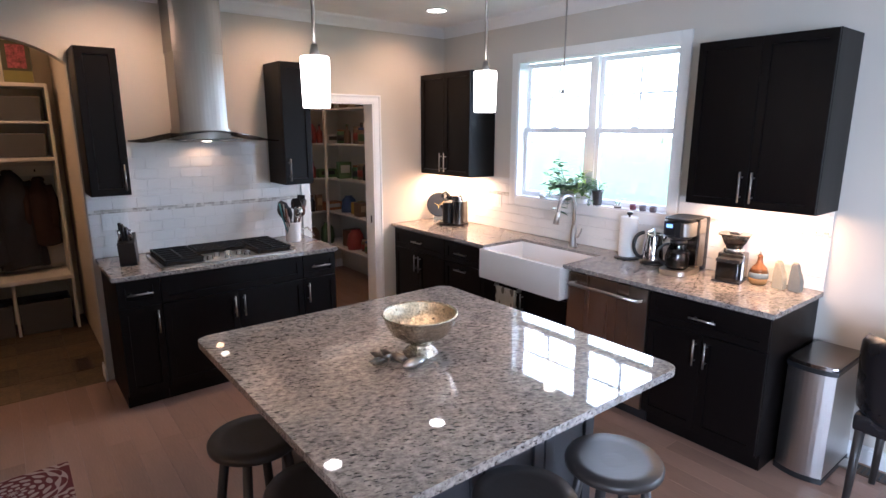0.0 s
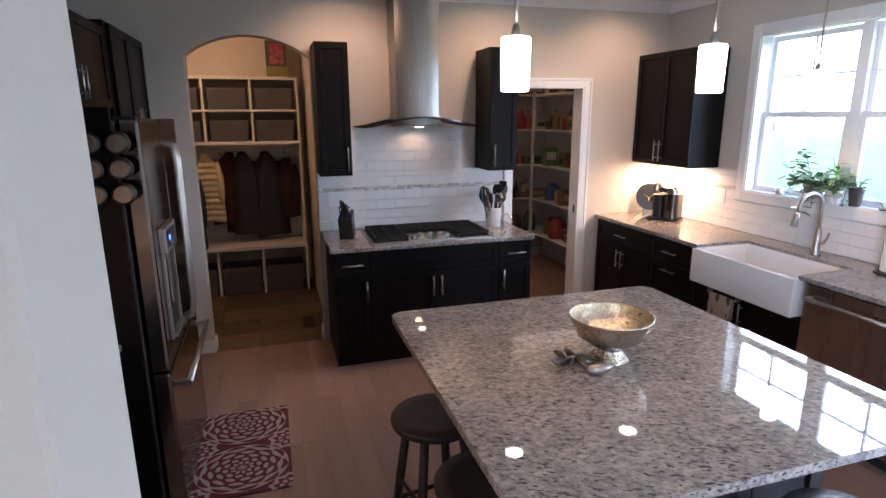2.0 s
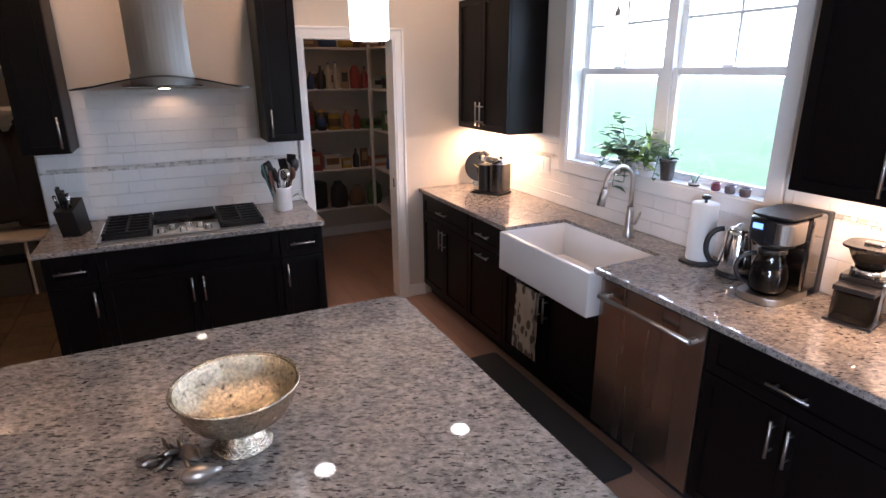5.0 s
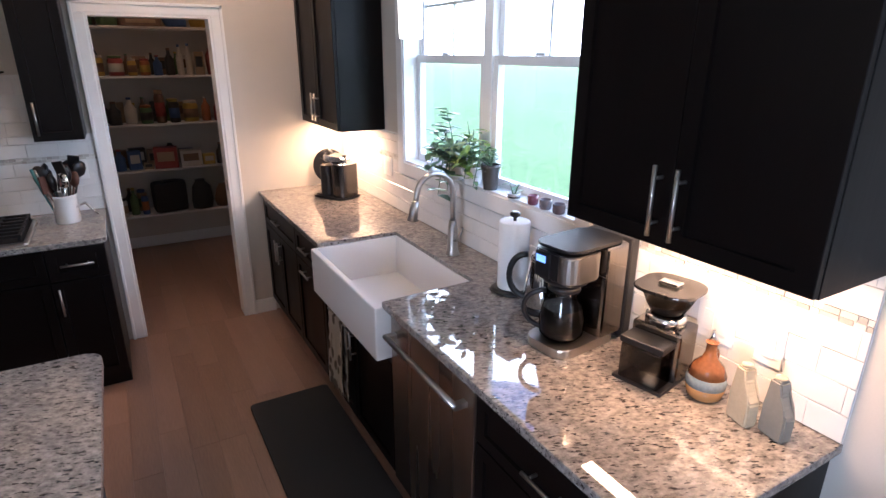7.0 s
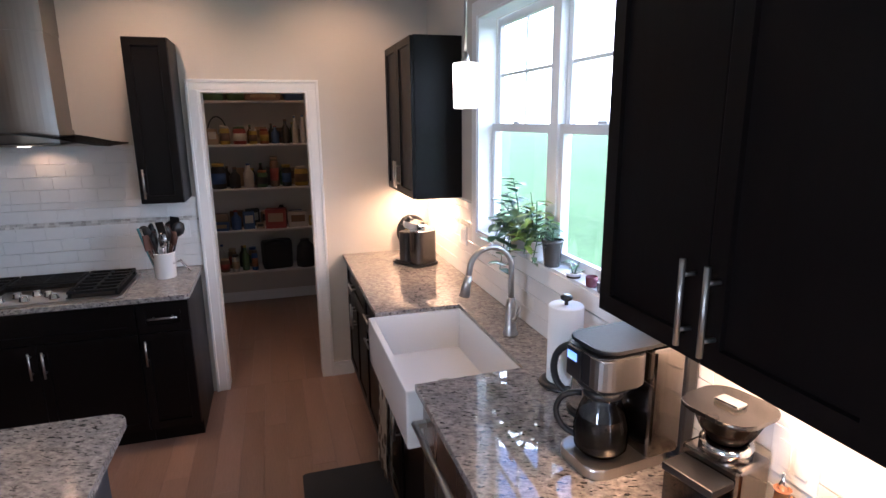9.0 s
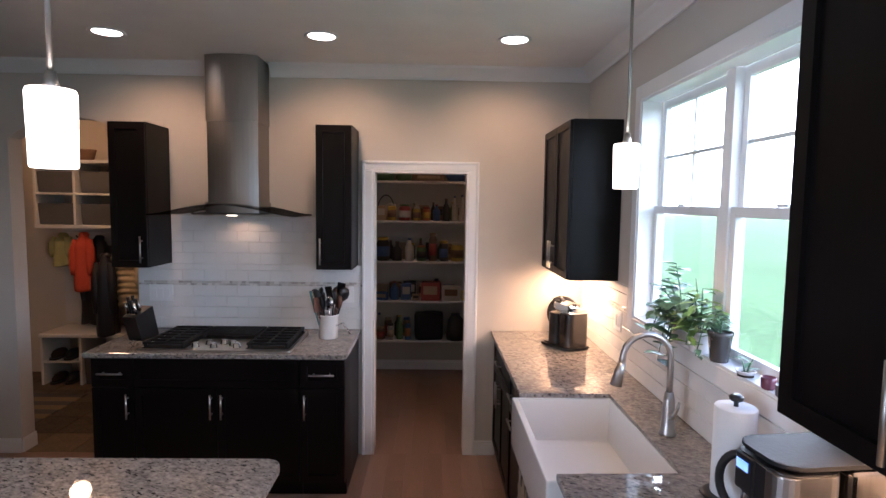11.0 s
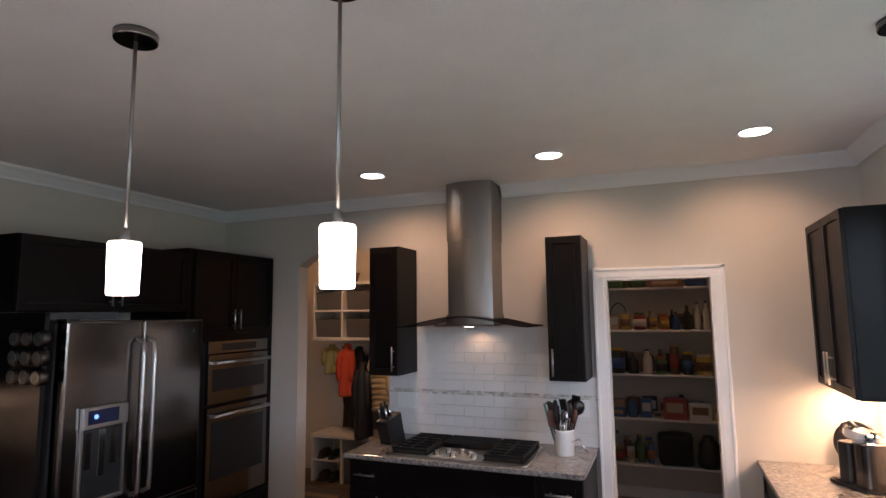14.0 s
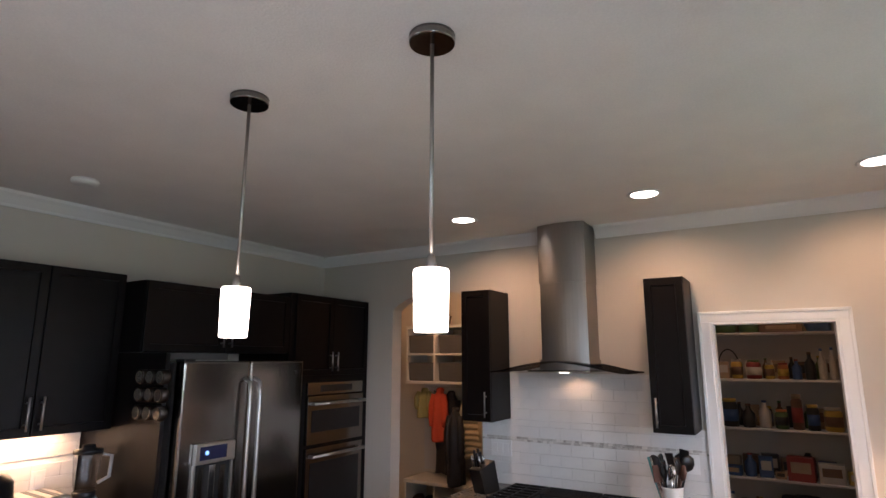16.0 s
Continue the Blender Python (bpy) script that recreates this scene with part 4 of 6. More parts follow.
part("steel_panel", prism(B(), rounded(0.010, 0.096, -0.159, 0.010, 0.045), 0.250, 0.334, 0.004), STEEL_MID, cm, "curved brushed steel front panel")
part("brew_basket", lathe(B(), [(0.066, 0.226), (0.078, 0.232), (0.082, 0.2445)], 0, -0.072, 24), BLACK, cm)
part("lid", prism(B(), rounded(-0.092, 0.092, -0.150, 0.13, 0.05), 0.346, 0.356, 0.004), ENAMEL, cm)
part("display", slab(-0.062, 0.004, -0.1625, -0.125, 0.250, 0.335, 0.006), BLACK, cm)
part("screen", slab(-0.054, -0.012, -0.1645, -0.163, 0.300, 0.322), LCD, cm, "lit blue clock display")
part("carafe", lathe(B(), [(0.060, 0.034), (0.076, 0.05), (0.080, 0.10), (0.066, 0.155), (0.052, 0.185), (0.055, 0.20)], 0, -0.075, 24), SMOKED, cm)
part("coffee", lathe(B(), [(0.056, 0.038), (0.072, 0.052), (0.075, 0.10), (0.066, 0.14)], 0, -0.075, 20), BLACK, cm, "dark coffee in the carafe")
part("carafe_lid", lathe(B(), [(0.056, 0.20), (0.056, 0.215), (0.03, 0.222)], 0, -0.075, 20), BLACK, cm)
part("carafe_handle", tube(B(), [(-0.045 - 0.055 * math.sin(radians(a)), -0.115 - 0.05 * math.sin(radians(a)), 0.125 + 0.065 * math.cos(radians(a))) for a in range(0, 181, 15)], 0.009, 10), BLACK, cm)

kt = thing("kettle", "stainless steel electric kettle with black handle", "kettle", (-0.15, -2.475, ZC), -45)
part("power_base", lathe(B(), [(0.08, 0), (0.08, 0.014), (0.07, 0.02)], 0, 0, 24), BLACK, kt)
part("body", lathe(B(), [(0.076, 0.021), (0.076, 0.04), (0.068, 0.12), (0.055, 0.195), (0.052, 0.21)], 0, 0, 28), CHROME, kt)
part("lid", lathe(B(), [(0.052, 0.211), (0.046, 0.222), (0.02, 0.228), (0.012, 0.240), (0.004, 0.242)], 0, 0, 20), CHROME, kt)
part("handle", tube(B(), [(-0.055 - 0.075 * math.sin(radians(a)) ** 0.8, 0, 0.128 + 0.085 * math.cos(radians(a))) for a in range(4, 173, 12)], 0.012, 10), BLACK, kt, "black curved plastic handle")
part("spout", tube(B(), [(0.05, -0.01, 0.165), (0.078, -0.015, 0.20)], [0.022, 0.012], 10), CHROME, kt)

pt = thing("paper_towel_holder", "paper towel roll on a dark metal stand", "paper towel holder", (-0.14, -2.27, ZC))
part("stand", lathe(B(), [(0.085, 0), (0.088, 0.006), (0.078, 0.013), (0.07, 0.014)], 0, 0, 28), BLACK, pt)
part("paper_roll", lathe(B(), [(0.060, 0.016), (0.061, 0.02), (0.061, 0.288), (0.058, 0.292), (0.02, 0.292)], 0, 0, 32), PAPER, pt, "white paper towel roll")
part("finial", lathe(B(), [(0.007, 0.29), (0.007, 0.305), (0.020, 0.312), (0.022, 0.322), (0.012, 0.33)], 0, 0, 16), BLACK, pt)

gr = thing("coffee_grinder", "brushed steel and black burr coffee grinder", "coffee grinder", (-0.145, -2.995, ZC), -78)
part("body", slab(-0.075, 0.075, -0.03, 0.085, 0.0, 0.165, 0.010), STEEL_DARK, gr)
part("bin", slab(-0.062, 0.062, -0.105, -0.032, 0.008, 0.120, 0.006), SMOKED, gr, "smoked plastic grounds bin")
part("bin_lid", slab(-0.066, 0.066, -0.108, -0.031, 0.122, 0.142, 0.004), BLACK, gr)
part("foot", slab(-0.078, 0.078, -0.11, 0.088, -0.0005, 0.010, 0.003), BLACK, gr)
part("collar", lathe(B(), [(0.058, 0.166), (0.058, 0.190), (0.05, 0.195)], 0, 0.025, 24), CHROME, gr)
part("hopper", lathe(B(), [(0.045, 0.196), (0.062, 0.225), (0.078, 0.262), (0.08, 0.270)], 0, 0.025, 24), SMOKED, gr, "clear smoked bean hopper")
part("beans", lathe(B(), [(0.040, 0.197), (0.055, 0.222), (0.06, 0.228)], 0, 0.025, 18), plain("coffee_beans", (0.05, 0.022, 0.01)), gr)
part("lid", prism(B(), rounded(-0.088, 0.088, -0.062, 0.110, 0.05), 0.271, 0.281, 0.004), GUNMETAL, gr)
part("lid_knob", slab(-0.03, 0.03, 0.005, 0.045, 0.282, 0.291, 0.004), CHROME, gr)
CORD = plain("black_cord", (0.01, 0.01, 0.01))
solid("power_cord", tube(B(), [(-0.05, -2.91, ZC + 0.006), (-0.02, -2.90, ZC + 0.05), (-0.02, -2.93, ZC + 0.16), (-0.035, -2.94, ZC + 0.20), (-0.022, -2.945, ZC + 0.215)], 0.004, 8), CORD, "black power cord plugged into the wall outlet", "cord")

cr = thing("oil_cruet", "brown and blue glazed stoneware oil cruet with steel pourer", "cruet", (-0.12, -3.145, ZC), 200)
part("body", lathe(B(), [(0.038, 0), (0.046, 0.008), (0.053, 0.04)], 0, 0, 28), plain("tan_glaze", (0.32, 0.18, 0.07), 0.2), cr)
part("glaze_band", lathe(B(), [(0.0531, 0.0405), (0.054, 0.055), (0.051, 0.072)], 0, 0, 28), BLUE_GLAZE, cr, "blue grey glazed band")
part("shoulder", lathe(B(), [(0.051, 0.0725), (0.040, 0.10), (0.020, 0.122), (0.015, 0.14), (0.014, 0.165), (0.018, 0.17)], 0, 0, 28), BROWN_GLAZE, cr, "dark brown glazed shoulder and neck")
part("handle", tube(B(), [(-0.03, 0, 0.108), (-0.062, 0, 0.118), (-0.082, 0, 0.10), (-0.080, 0, 0.065), (-0.052, 0, 0.045)], 0.007, 10), BROWN_GLAZE, cr)
part("pourer", tube(B(), [(0, 0, 0.17), (0, 0, 0.188), (0.004, 0, 0.21)], [0.012, 0.005, 0.003], 8), CHROME, cr)


def flask(label, at, rz, material, h):
    """A flat-sided stoneware bottle whose shoulder slopes to one side."""
    bm = B()
    pts = [(-0.032, 0), (0.032, 0), (0.036, 0.004), (0.036, h * 0.42), (0.02, h * 0.55), (0.006, h * 0.72), (0.006, h * 0.95), (-0.026, h * 0.95), (-0.030, h * 0.5), (-0.036, 0.01)]
    sweep_wall(bm, pts, -0.019, 0.019)
    bmesh.ops.bevel(bm, geom=bm.edges[:], offset=0.005, segments=2, affect="EDGES")
    t = thing("stoneware_bottle", label, "bottle", at, rz, "stoneware bottles")
    part("body", bm, material, t)
    part("stopper", lathe(B(), [(0.013, h * 0.951), (0.014, h * 0.985), (0.009, h)], -0.010, 0, 12), BEIGE, t)


flask("beige flat-sided stoneware bottle beside the cruet", (-0.135, -3.265, ZC), -105, BEIGE, 0.165)
flask("grey flat-sided stoneware bottle at the worktop end", (-0.120, -3.345, ZC), -100, GREY_STONE, 0.165)

# corner: pod coffee machine and round clock
pod = thing("pod_coffee_machine", "black and steel pod coffee machine on its tray", "coffee machine", (-0.21, -0.425, ZC), -62)
part("tray", prism(B(), rounded(-0.155, 0.125, -0.105, 0.10, 0.05), 0.001, 0.016, 0.005), BLACK, pod)
part("cup_rest", lathe(B(), [(0.05, 0.0165), (0.052, 0.022), (0.044, 0.024), (0.02, 0.024)], -0.095, -0.04, 22), BLACK, pod)
part("body", prism(B(), rounded(-0.095, -0.005, -0.085, 0.085, 0.03), 0.0165, 0.215, 0.01), BLACK, pod, "glossy black body")
part("water_tank", prism(B(), rounded(0.0, 0.118, -0.088, 0.085, 0.045), 0.0165, 0.228, 0.006), GUNMETAL, pod, "dark brushed steel drum")
part("tank_rim", prism(B(), rounded(-0.002, 0.120, -0.090, 0.087, 0.045), 0.2285, 0.238, 0.003), CHROME, pod)
bm = prism(B(), rounded(-0.10, 0.11, -0.055, 0.05, 0.045), 0.2385, 0.282, 0.014)
for v in bm.verts:
    v.co.z -= max(0.0, v.co.x) * 0.12
part("head", bm, CHROME, pod, "chrome brewing head")
part("lever", tube(B(), [(-0.06, 0.03, 0.27), (-0.10, 0.02, 0.30), (-0.115, -0.01, 0.285), (-0.11, -0.03, 0.25)], [0.012, 0.014, 0.013, 0.01], 10), BLACK, pod)
part("button", lathe(B(), [(0.014, 0.268), (0.013, 0.281), (0.005, 0.283)], 0.06, 0.0, 14), BLACK, pod)
part("spout", slab(-0.118, -0.096, -0.055, -0.015, 0.15, 0.19, 0.005), BLACK, pod)
ck2 = thing("round_clock", "round black clock with gold hands on a stand", "clock", (-0.17, -0.13, ZC), -38)
ck2.scale = (1.12, 1.12, 1.15)
part("dial", lathe(B(), [(0.098, -0.009), (0.104, -0.006), (0.104, 0.006), (0.098, 0.009)], 0, 0, 32, 1, Matrix.Translation((0, 0, 0.135)) @ Euler((radians(80), 0, 0)).to_matrix().to_4x4()), BLACK, ck2)
part("foot", slab(-0.045, 0.045, -0.022, 0.03, 0.0, 0.032, 0.006), BLUE_GLAZE, ck2, "blue grey stand")
GOLD = plain("gold_paint", (0.55, 0.40, 0.12), 0.35, 1.0)
for a, l0 in ((40, 0.06), (150, 0.045), (265, 0.07)):
    bm = tube(B(), [(0, -0.013, 0.127), (l0 * math.cos(radians(a)), -0.013 - 0.18 * l0 * math.sin(radians(a)) * -1 * 0.0, 0.127 + l0 * math.sin(radians(a)))], 0.0025, 6)
    part("hand", bm, GOLD, ck2, "thin gold clock hand")


# ---- sill plants ----
def leaf_into(bm, root, way, length, width, droop):
    """One leaf: a pointed strip of two rows of faces, bent downwards."""
    way = Vector(way).normalized()
    side = way.cross(Vector((0, 0, 1)))
    side = side.normalized() if side.length > 1e-3 else Vector((1, 0, 0))
    rows_l = []
    for k in range(5):
        u = k / 4
        c = Vector(root) + way * length * u + Vector((0, 0, -droop * length * u * u))
        wd = width * math.sin(math.pi * min(0.98, u * 0.9 + 0.08))
        rows_l.append((bm.verts.new(c - side * wd / 2), bm.verts.new(c + Vector((0, 0, -wd * 0.15))), bm.verts.new(c + side * wd / 2)))
    for a, b in zip(rows_l, rows_l[1:]):
        bm.faces.new((a[0], a[1], b[1], b[0])).smooth = True
        bm.faces.new((a[1], a[2], b[2], b[1])).smooth = True


def potted(label, at, pot_r, pot_h, pot_mat, stems, material, seed, ll, lw):
    """A pot with soil and leafy stems. stems: rows of lean x, lean y, height, leaves."""
    rng = random.Random(seed)
    p = thing("potted_plant", label, "plant", at, 0, "plants on the sill")
    part("pot", lathe(B(), [(pot_r * 0.72, 0), (pot_r * 0.76, 0.004), (pot_r, pot_h * 0.86), (pot_r * 1.07, pot_h * 0.87), (pot_r * 1.07, pot_h), (pot_r * 0.95, pot_h), (pot_r * 0.92, pot_h - 0.012)], 0, 0, 24), pot_mat, p)
    part("soil", lathe(B(), [(pot_r * 0.9, pot_h - 0.02), (pot_r * 0.88, pot_h - 0.011), (0.01, pot_h - 0.006)], 0, 0, 18), SOIL, p)
    bl, bs = B(), B()
    for sx, sy, sh, nl in stems:
        pts = [Vector((sx * 0.15, sy * 0.15, pot_h - 0.01)), Vector((sx * 0.6, sy * 0.6, pot_h + sh * 0.6)), Vector((sx, sy, pot_h + sh))]
        if sh < 0:
            pts = [Vector((0, 0, pot_h - 0.01)), Vector((sx * 0.7, sy * 0.7, pot_h + 0.03)), Vector((sx, sy, pot_h + sh))]
        tube(bs, pts, [0.0035, 0.003, 0.002], 6)
        for k in range(nl):
            u = 0.25 + 0.75 * k / max(1, nl - 1)
            c = pts[0].lerp(pts[1], u * 2) if u < 0.5 else pts[1].lerp(pts[2], u * 2 - 1)
            a = k * 2.4 + rng.uniform(-0.5, 0.5)
            leaf_into(bl, c, (math.cos(a), math.sin(a), rng.uniform(0.1, 0.7)), ll * rng.uniform(0.7, 1.25), lw * rng.uniform(0.8, 1.2), rng.uniform(0.1, 0.7))
    part("stem", bs, LEAF, p)
    part("foliage", bl, material, p)
    return p


SILL = WZ0 + 0.012
WHITE_POT = plain("white_glazed_pot", (0.62, 0.58, 0.54), 0.3)
potted("trailing green succulent in a pale ceramic pot on the sill", (0.0, -1.60, SILL), 0.064, 0.105, WHITE_POT,
       [(0.0, 0.11, 0.22, 13), (-0.03, 0.19, 0.11, 10), (-0.05, 0.22, 0.03, 9), (-0.09, 0.14, -0.09, 10), (-0.02, 0.14, 0.15, 8), (-0.06, 0.03, 0.06, 8), (-0.02, -0.10, 0.10, 9), (-0.07, 0.10, 0.02, 8), (-0.10, -0.05, -0.10, 10), (-0.11, 0.0, -0.18, 11), (-0.05, -0.13, 0.04, 8), (-0.11, -0.09, -0.14, 10)], LEAF, 1, 0.078, 0.052)
bm = tube(B(), [(-0.01, -1.56, SILL + 0.10), (-0.02, -1.63, SILL + 0.19), (-0.02, -1.70, SILL + 0.18), (-0.02, -1.74, SILL + 0.23), (-0.02, -1.72, SILL + 0.29)], [0.004, 0.004, 0.0035, 0.003, 0.002], 6)
solid("plant_tendril", bm, LEAF, "long bare arching green plant stem above the pot", "plant", group="plants on the sill")
potted("bright green leafy plant in a white pot on the sill", (-0.002, -1.745, SILL), 0.052, 0.085, PORCELAIN,
       [(0.0, 0.06, 0.09, 12), (-0.05, -0.04, 0.14, 13), (0.02, -0.10, 0.10, 12), (-0.06, 0.04, 0.05, 12), (0.0, 0.0, 0.17, 11), (-0.09, 0.0, 0.02, 11), (-0.09, -0.07, -0.04, 11), (-0.04, 0.09, 0.04, 11)], LEAF2, 2, 0.08, 0.030)
potted("small plant in a dark plastic cup on the sill", (0.004, -1.885, SILL), 0.043, 0.115, plain("smoky_cup", (0.06, 0.055, 0.05), 0.25),
       [(0.0, 0.03, 0.07, 9), (-0.03, -0.06, 0.05, 8), (-0.08, 0.02, -0.10, 9), (-0.05, 0.06, 0.03, 8)], LEAF, 3, 0.06, 0.026)
potted("tiny seedling in a shallow dish on the sill", (0.0, -2.07, SILL), 0.030, 0.022, PORCELAIN, [(0.0, -0.04, 0.05, 3), (0.0, 0.03, 0.03, 2)], LEAF, 4, 0.045, 0.02)
for y, r, material, word in ((-1.335, 0.024, PORCELAIN, "white"), (-2.20, 0.022, plain("plum_glass", (0.16, 0.05, 0.07), 0.2), "plum"), (-2.28, 0.024, plain("grey_glass", (0.16, 0.14, 0.15), 0.2), "grey"), (-2.36, 0.024, plain("dusky_glass", (0.12, 0.09, 0.10), 0.2), "dusky")):
    solid("votive_cup", lathe(B(), [(r * 0.8, 0), (r, 0.006), (r * 1.05, 0.038), (r * 0.95, 0.04), (r * 0.85, 0.012)], 0, 0, 18), material, f"small {word} candle cup on the sill", "candle cup", group="candle cups", at=(0.0, y, SILL))


# ---- lamps that show ----
def pendant(at):
    p = thing("pendant_lamp", "brushed nickel pendant lamp with lit opal glass shade", "pendant lamp", (at[0], at[1], H), 0, "pendant lamps")
    part("canopy", lathe(B(), [(0.066, -0.028), (0.068, -0.022), (0.068, -0.001)], 0, 0, 32), STEEL_DARK, p)
    part("rod", tube(B(), [(0, 0, -0.028), (0, 0, -0.69)], 0.006, 10), NICKEL, p)
    part("socket", lathe(B(), [(0.014, -0.70), (0.017, -0.69), (0.010, -0.655)], 0, 0, 16), NICKEL, p)
    part("shade", lathe(B(), [(0.043, -0.862), (0.046, -0.858), (0.049, -0.702), (0.046, -0.694), (0.018, -0.691)], 0, 0, 32), SHADE, p, "lit white opal glass cylinder")
    return p


pen = pendant(PENDANTS[0])
for x, y in PENDANTS[1:]:
    copy_thing(pen, pose(x, y, H))
can_lamp = thing("recessed_lamp", "lit recessed ceiling lamp with white trim ring", "ceiling lamp", (*RECESSED[0], H), 0, "recessed lamps")
part("trim_ring", lathe(B(), [(0.095, -0.001), (0.097, -0.006), (0.088, -0.010), (0.075, -0.004)], 0, 0, 36), WHITE, can_lamp)
part("lens", lathe(B(), [(0.074, -0.0012), (0.074, -0.0045)], 0, 0, 32), LAMP_GLOW, can_lamp, "glowing lamp lens")
for x, y in RECESSED[1:]:
    copy_thing(can_lamp, pose(x, y, H))
sd = thing("smoke_detector", "white round ceiling smoke detector", "smoke detector", (-4.19, -2.49, H))
part("housing", lathe(B(), [(0.062, -0.001), (0.066, -0.012), (0.06, -0.028), (0.03, -0.034)], 0, 0, 28), WHITE, sd)
cv = thing("ceiling_vent", "white louvred ceiling air vent", "vent", (-4.10, -3.10, H), 0)
part("frame", slab(-0.09, 0.09, -0.16, 0.16, -0.008, -0.001, 0.002), WHITE, cv)
for k in range(6):
    part("slat", slab(-0.07 + 0.025 * k, -0.055 + 0.025 * k, -0.145, 0.145, -0.014, -0.0085), WHITE, cv)
fv = thing("floor_vent", "brown metal floor register by the baseboard", "vent", (-0.10, -3.80, 0))
VENT = plain("brown_metal", (0.09, 0.06, 0.04), 0.5, 0.4)
part("frame", slab(-0.055, 0.055, -0.14, 0.14, 0.001, 0.006, 0.002), VENT, fv)
for k in range(10):
    part("slat", slab(-0.04, 0.04, -0.122 + 0.026 * k, -0.112 + 0.026 * k, 0.0065, 0.009), BLACK, fv)
fv2 = copy_thing(fv, pose(-3.24, 0.45, 0, 0, 0, 0))
fv2["label"] = "brown metal floor register in the mudroom tile"


def plate(label, at, rz, w, rockers):
    p = thing("wall_plate", label, "switch", at, rz, "wall plates")
    part("cover", slab(-w / 2, w / 2, -0.006, -0.0005, -0.058, 0.058, 0.002), WHITE, p)
    for k in range(rockers):
        c = (k - (rockers - 1) / 2) * 0.045
        part("rocker", slab(c - 0.016, c + 0.016, -0.010, -0.0065, -0.033, 0.033, 0.002), WHITE, p)


plate("white triple switch plate on the tiles beside the knife block", (-2.965, -0.012, 1.165), 0, 0.165, 3)
plate("white outlet plate on the tiles behind the crock", (-1.66, -0.012, 1.165), 0, 0.075, 1)
plate("white double switch plate beside the window", (-0.012, -0.80, 1.165), -90, 0.12, 2)
plate("white outlet plate under the wall cabinet", (-0.012, -2.935, 1.12), -90, 0.075, 1)
plate("white double outlet plate on the tiles", (-0.012, -3.08, 1.09), -90, 0.12, 2)
plate("white outlet plate on the tiles near the end", (-0.012, -3.24, 1.09), -90, 0.075, 1)
plate("white switch plate on the painted wall", (0, -3.81, 1.16), -90, 0.12, 2)
plate("white outlet plate above the west worktop", (XL + 0.012, -2.26, 1.13), 90, 0.075, 1)

# ---- bin and chairs ----
tb = thing("trash_can", "brushed steel step trash can with dark steel lid", "trash can", (-0.235, -3.575, 0), -90)


def can_outline(w, d0, d1, bow):
    """A narrow rectangle with a bowed front (towards -y)."""
    pts = [(w, d1), (-w, d1), (-w, d0)] + [(-w + 2 * w * k / 10, d0 - bow * (1 - ((k - 5) / 5) ** 2)) for k in range(1, 10)] + [(w, d0)]
    return pts


part("body", prism(B(), can_outline(0.112, -0.185, 0.20, 0.03), 0.03, 0.600), STEEL, tb)
part("base", prism(B(), can_outline(0.116, -0.188, 0.203, 0.03), 0.001, 0.03), BLACK, tb)
part("rim", prism(B(), can_outline(0.117, -0.190, 0.204, 0.03), 0.600, 0.625, 0.004), BLACK, tb)
part("lid", prism(B(), can_outline(0.112, -0.186, 0.199, 0.03), 0.625, 0.645, 0.008), STEEL_DARK, tb, "dark brushed steel lid")
part("pedal", slab(0.113, 0.165, 0.06, 0.16, 0.012, 0.026, 0.005), STEEL, tb)


def bar_chair(label, at, rz):
    c = thing("dining_chair", label, "chair", at, rz, "black chairs")
    bm = B()
    rows_b = []
    for r in range(12):
        u = r / 11
        ring = []
        for k in range(25):
            a = radians(-80 + 160 * k / 24)
            rise = 0.50 + u * (0.37 + 0.05 * math.cos(a))
            thick = 0.03 * math.sqrt(max(0.02, 1 - (2 * u - 1) ** 6))
            ring.append((a, rise, thick))
        rows_b.append(ring)
    for sgn in (-1, 1):
        grid = [[bm.verts.new(((0.23 + 0.04 * (z - 0.5) + sgn * t) * math.sin(a), 0.03 + (0.19 + 0.10 * (z - 0.5) + sgn * t) * math.cos(a), z)) for a, z, t in ring] for ring in rows_b]
        for p, q in zip(grid, grid[1:]):
            for k in range(24):
                bm.faces.new((p[k], p[k + 1], q[k + 1], q[k])).smooth = True
        if sgn < 0:
            inner = grid
    rim_in = inner[0] + [g[-1] for g in inner[1:]] + inner[-1][-2::-1] + [g[0] for g in inner[-2:0:-1]]
    rim_out = grid[0] + [g[-1] for g in grid[1:]] + grid[-1][-2::-1] + [g[0] for g in grid[-2:0:-1]]
    for k in range(len(rim_in)):
        j = (k + 1) % len(rim_in)
        bm.faces.new((rim_in[k], rim_in[j], rim_out[j], rim_out[k])).smooth = True
    part("backrest", bm, LEATHER, c)
    part("seat", slab(-0.225, 0.225, -0.22, 0.19, 0.43, 0.52, 0.025), LEATHER, c)
    for lx in (-0.19, 0.19):
        for ly in (-0.19, 0.17):
            part("leg", tube(B(), [(lx, ly, 0.44), (lx * 1.05, ly * 1.08, 0.0)], [0.021, 0.015], 10), STOOL, c)


bar_chair("glossy black leather chair with a curved padded back", (-0.40, -4.04, 0), 88)
bar_chair("black leather dining chair with padded back, nearer the island", (-0.42, -4.56, 0), 93)

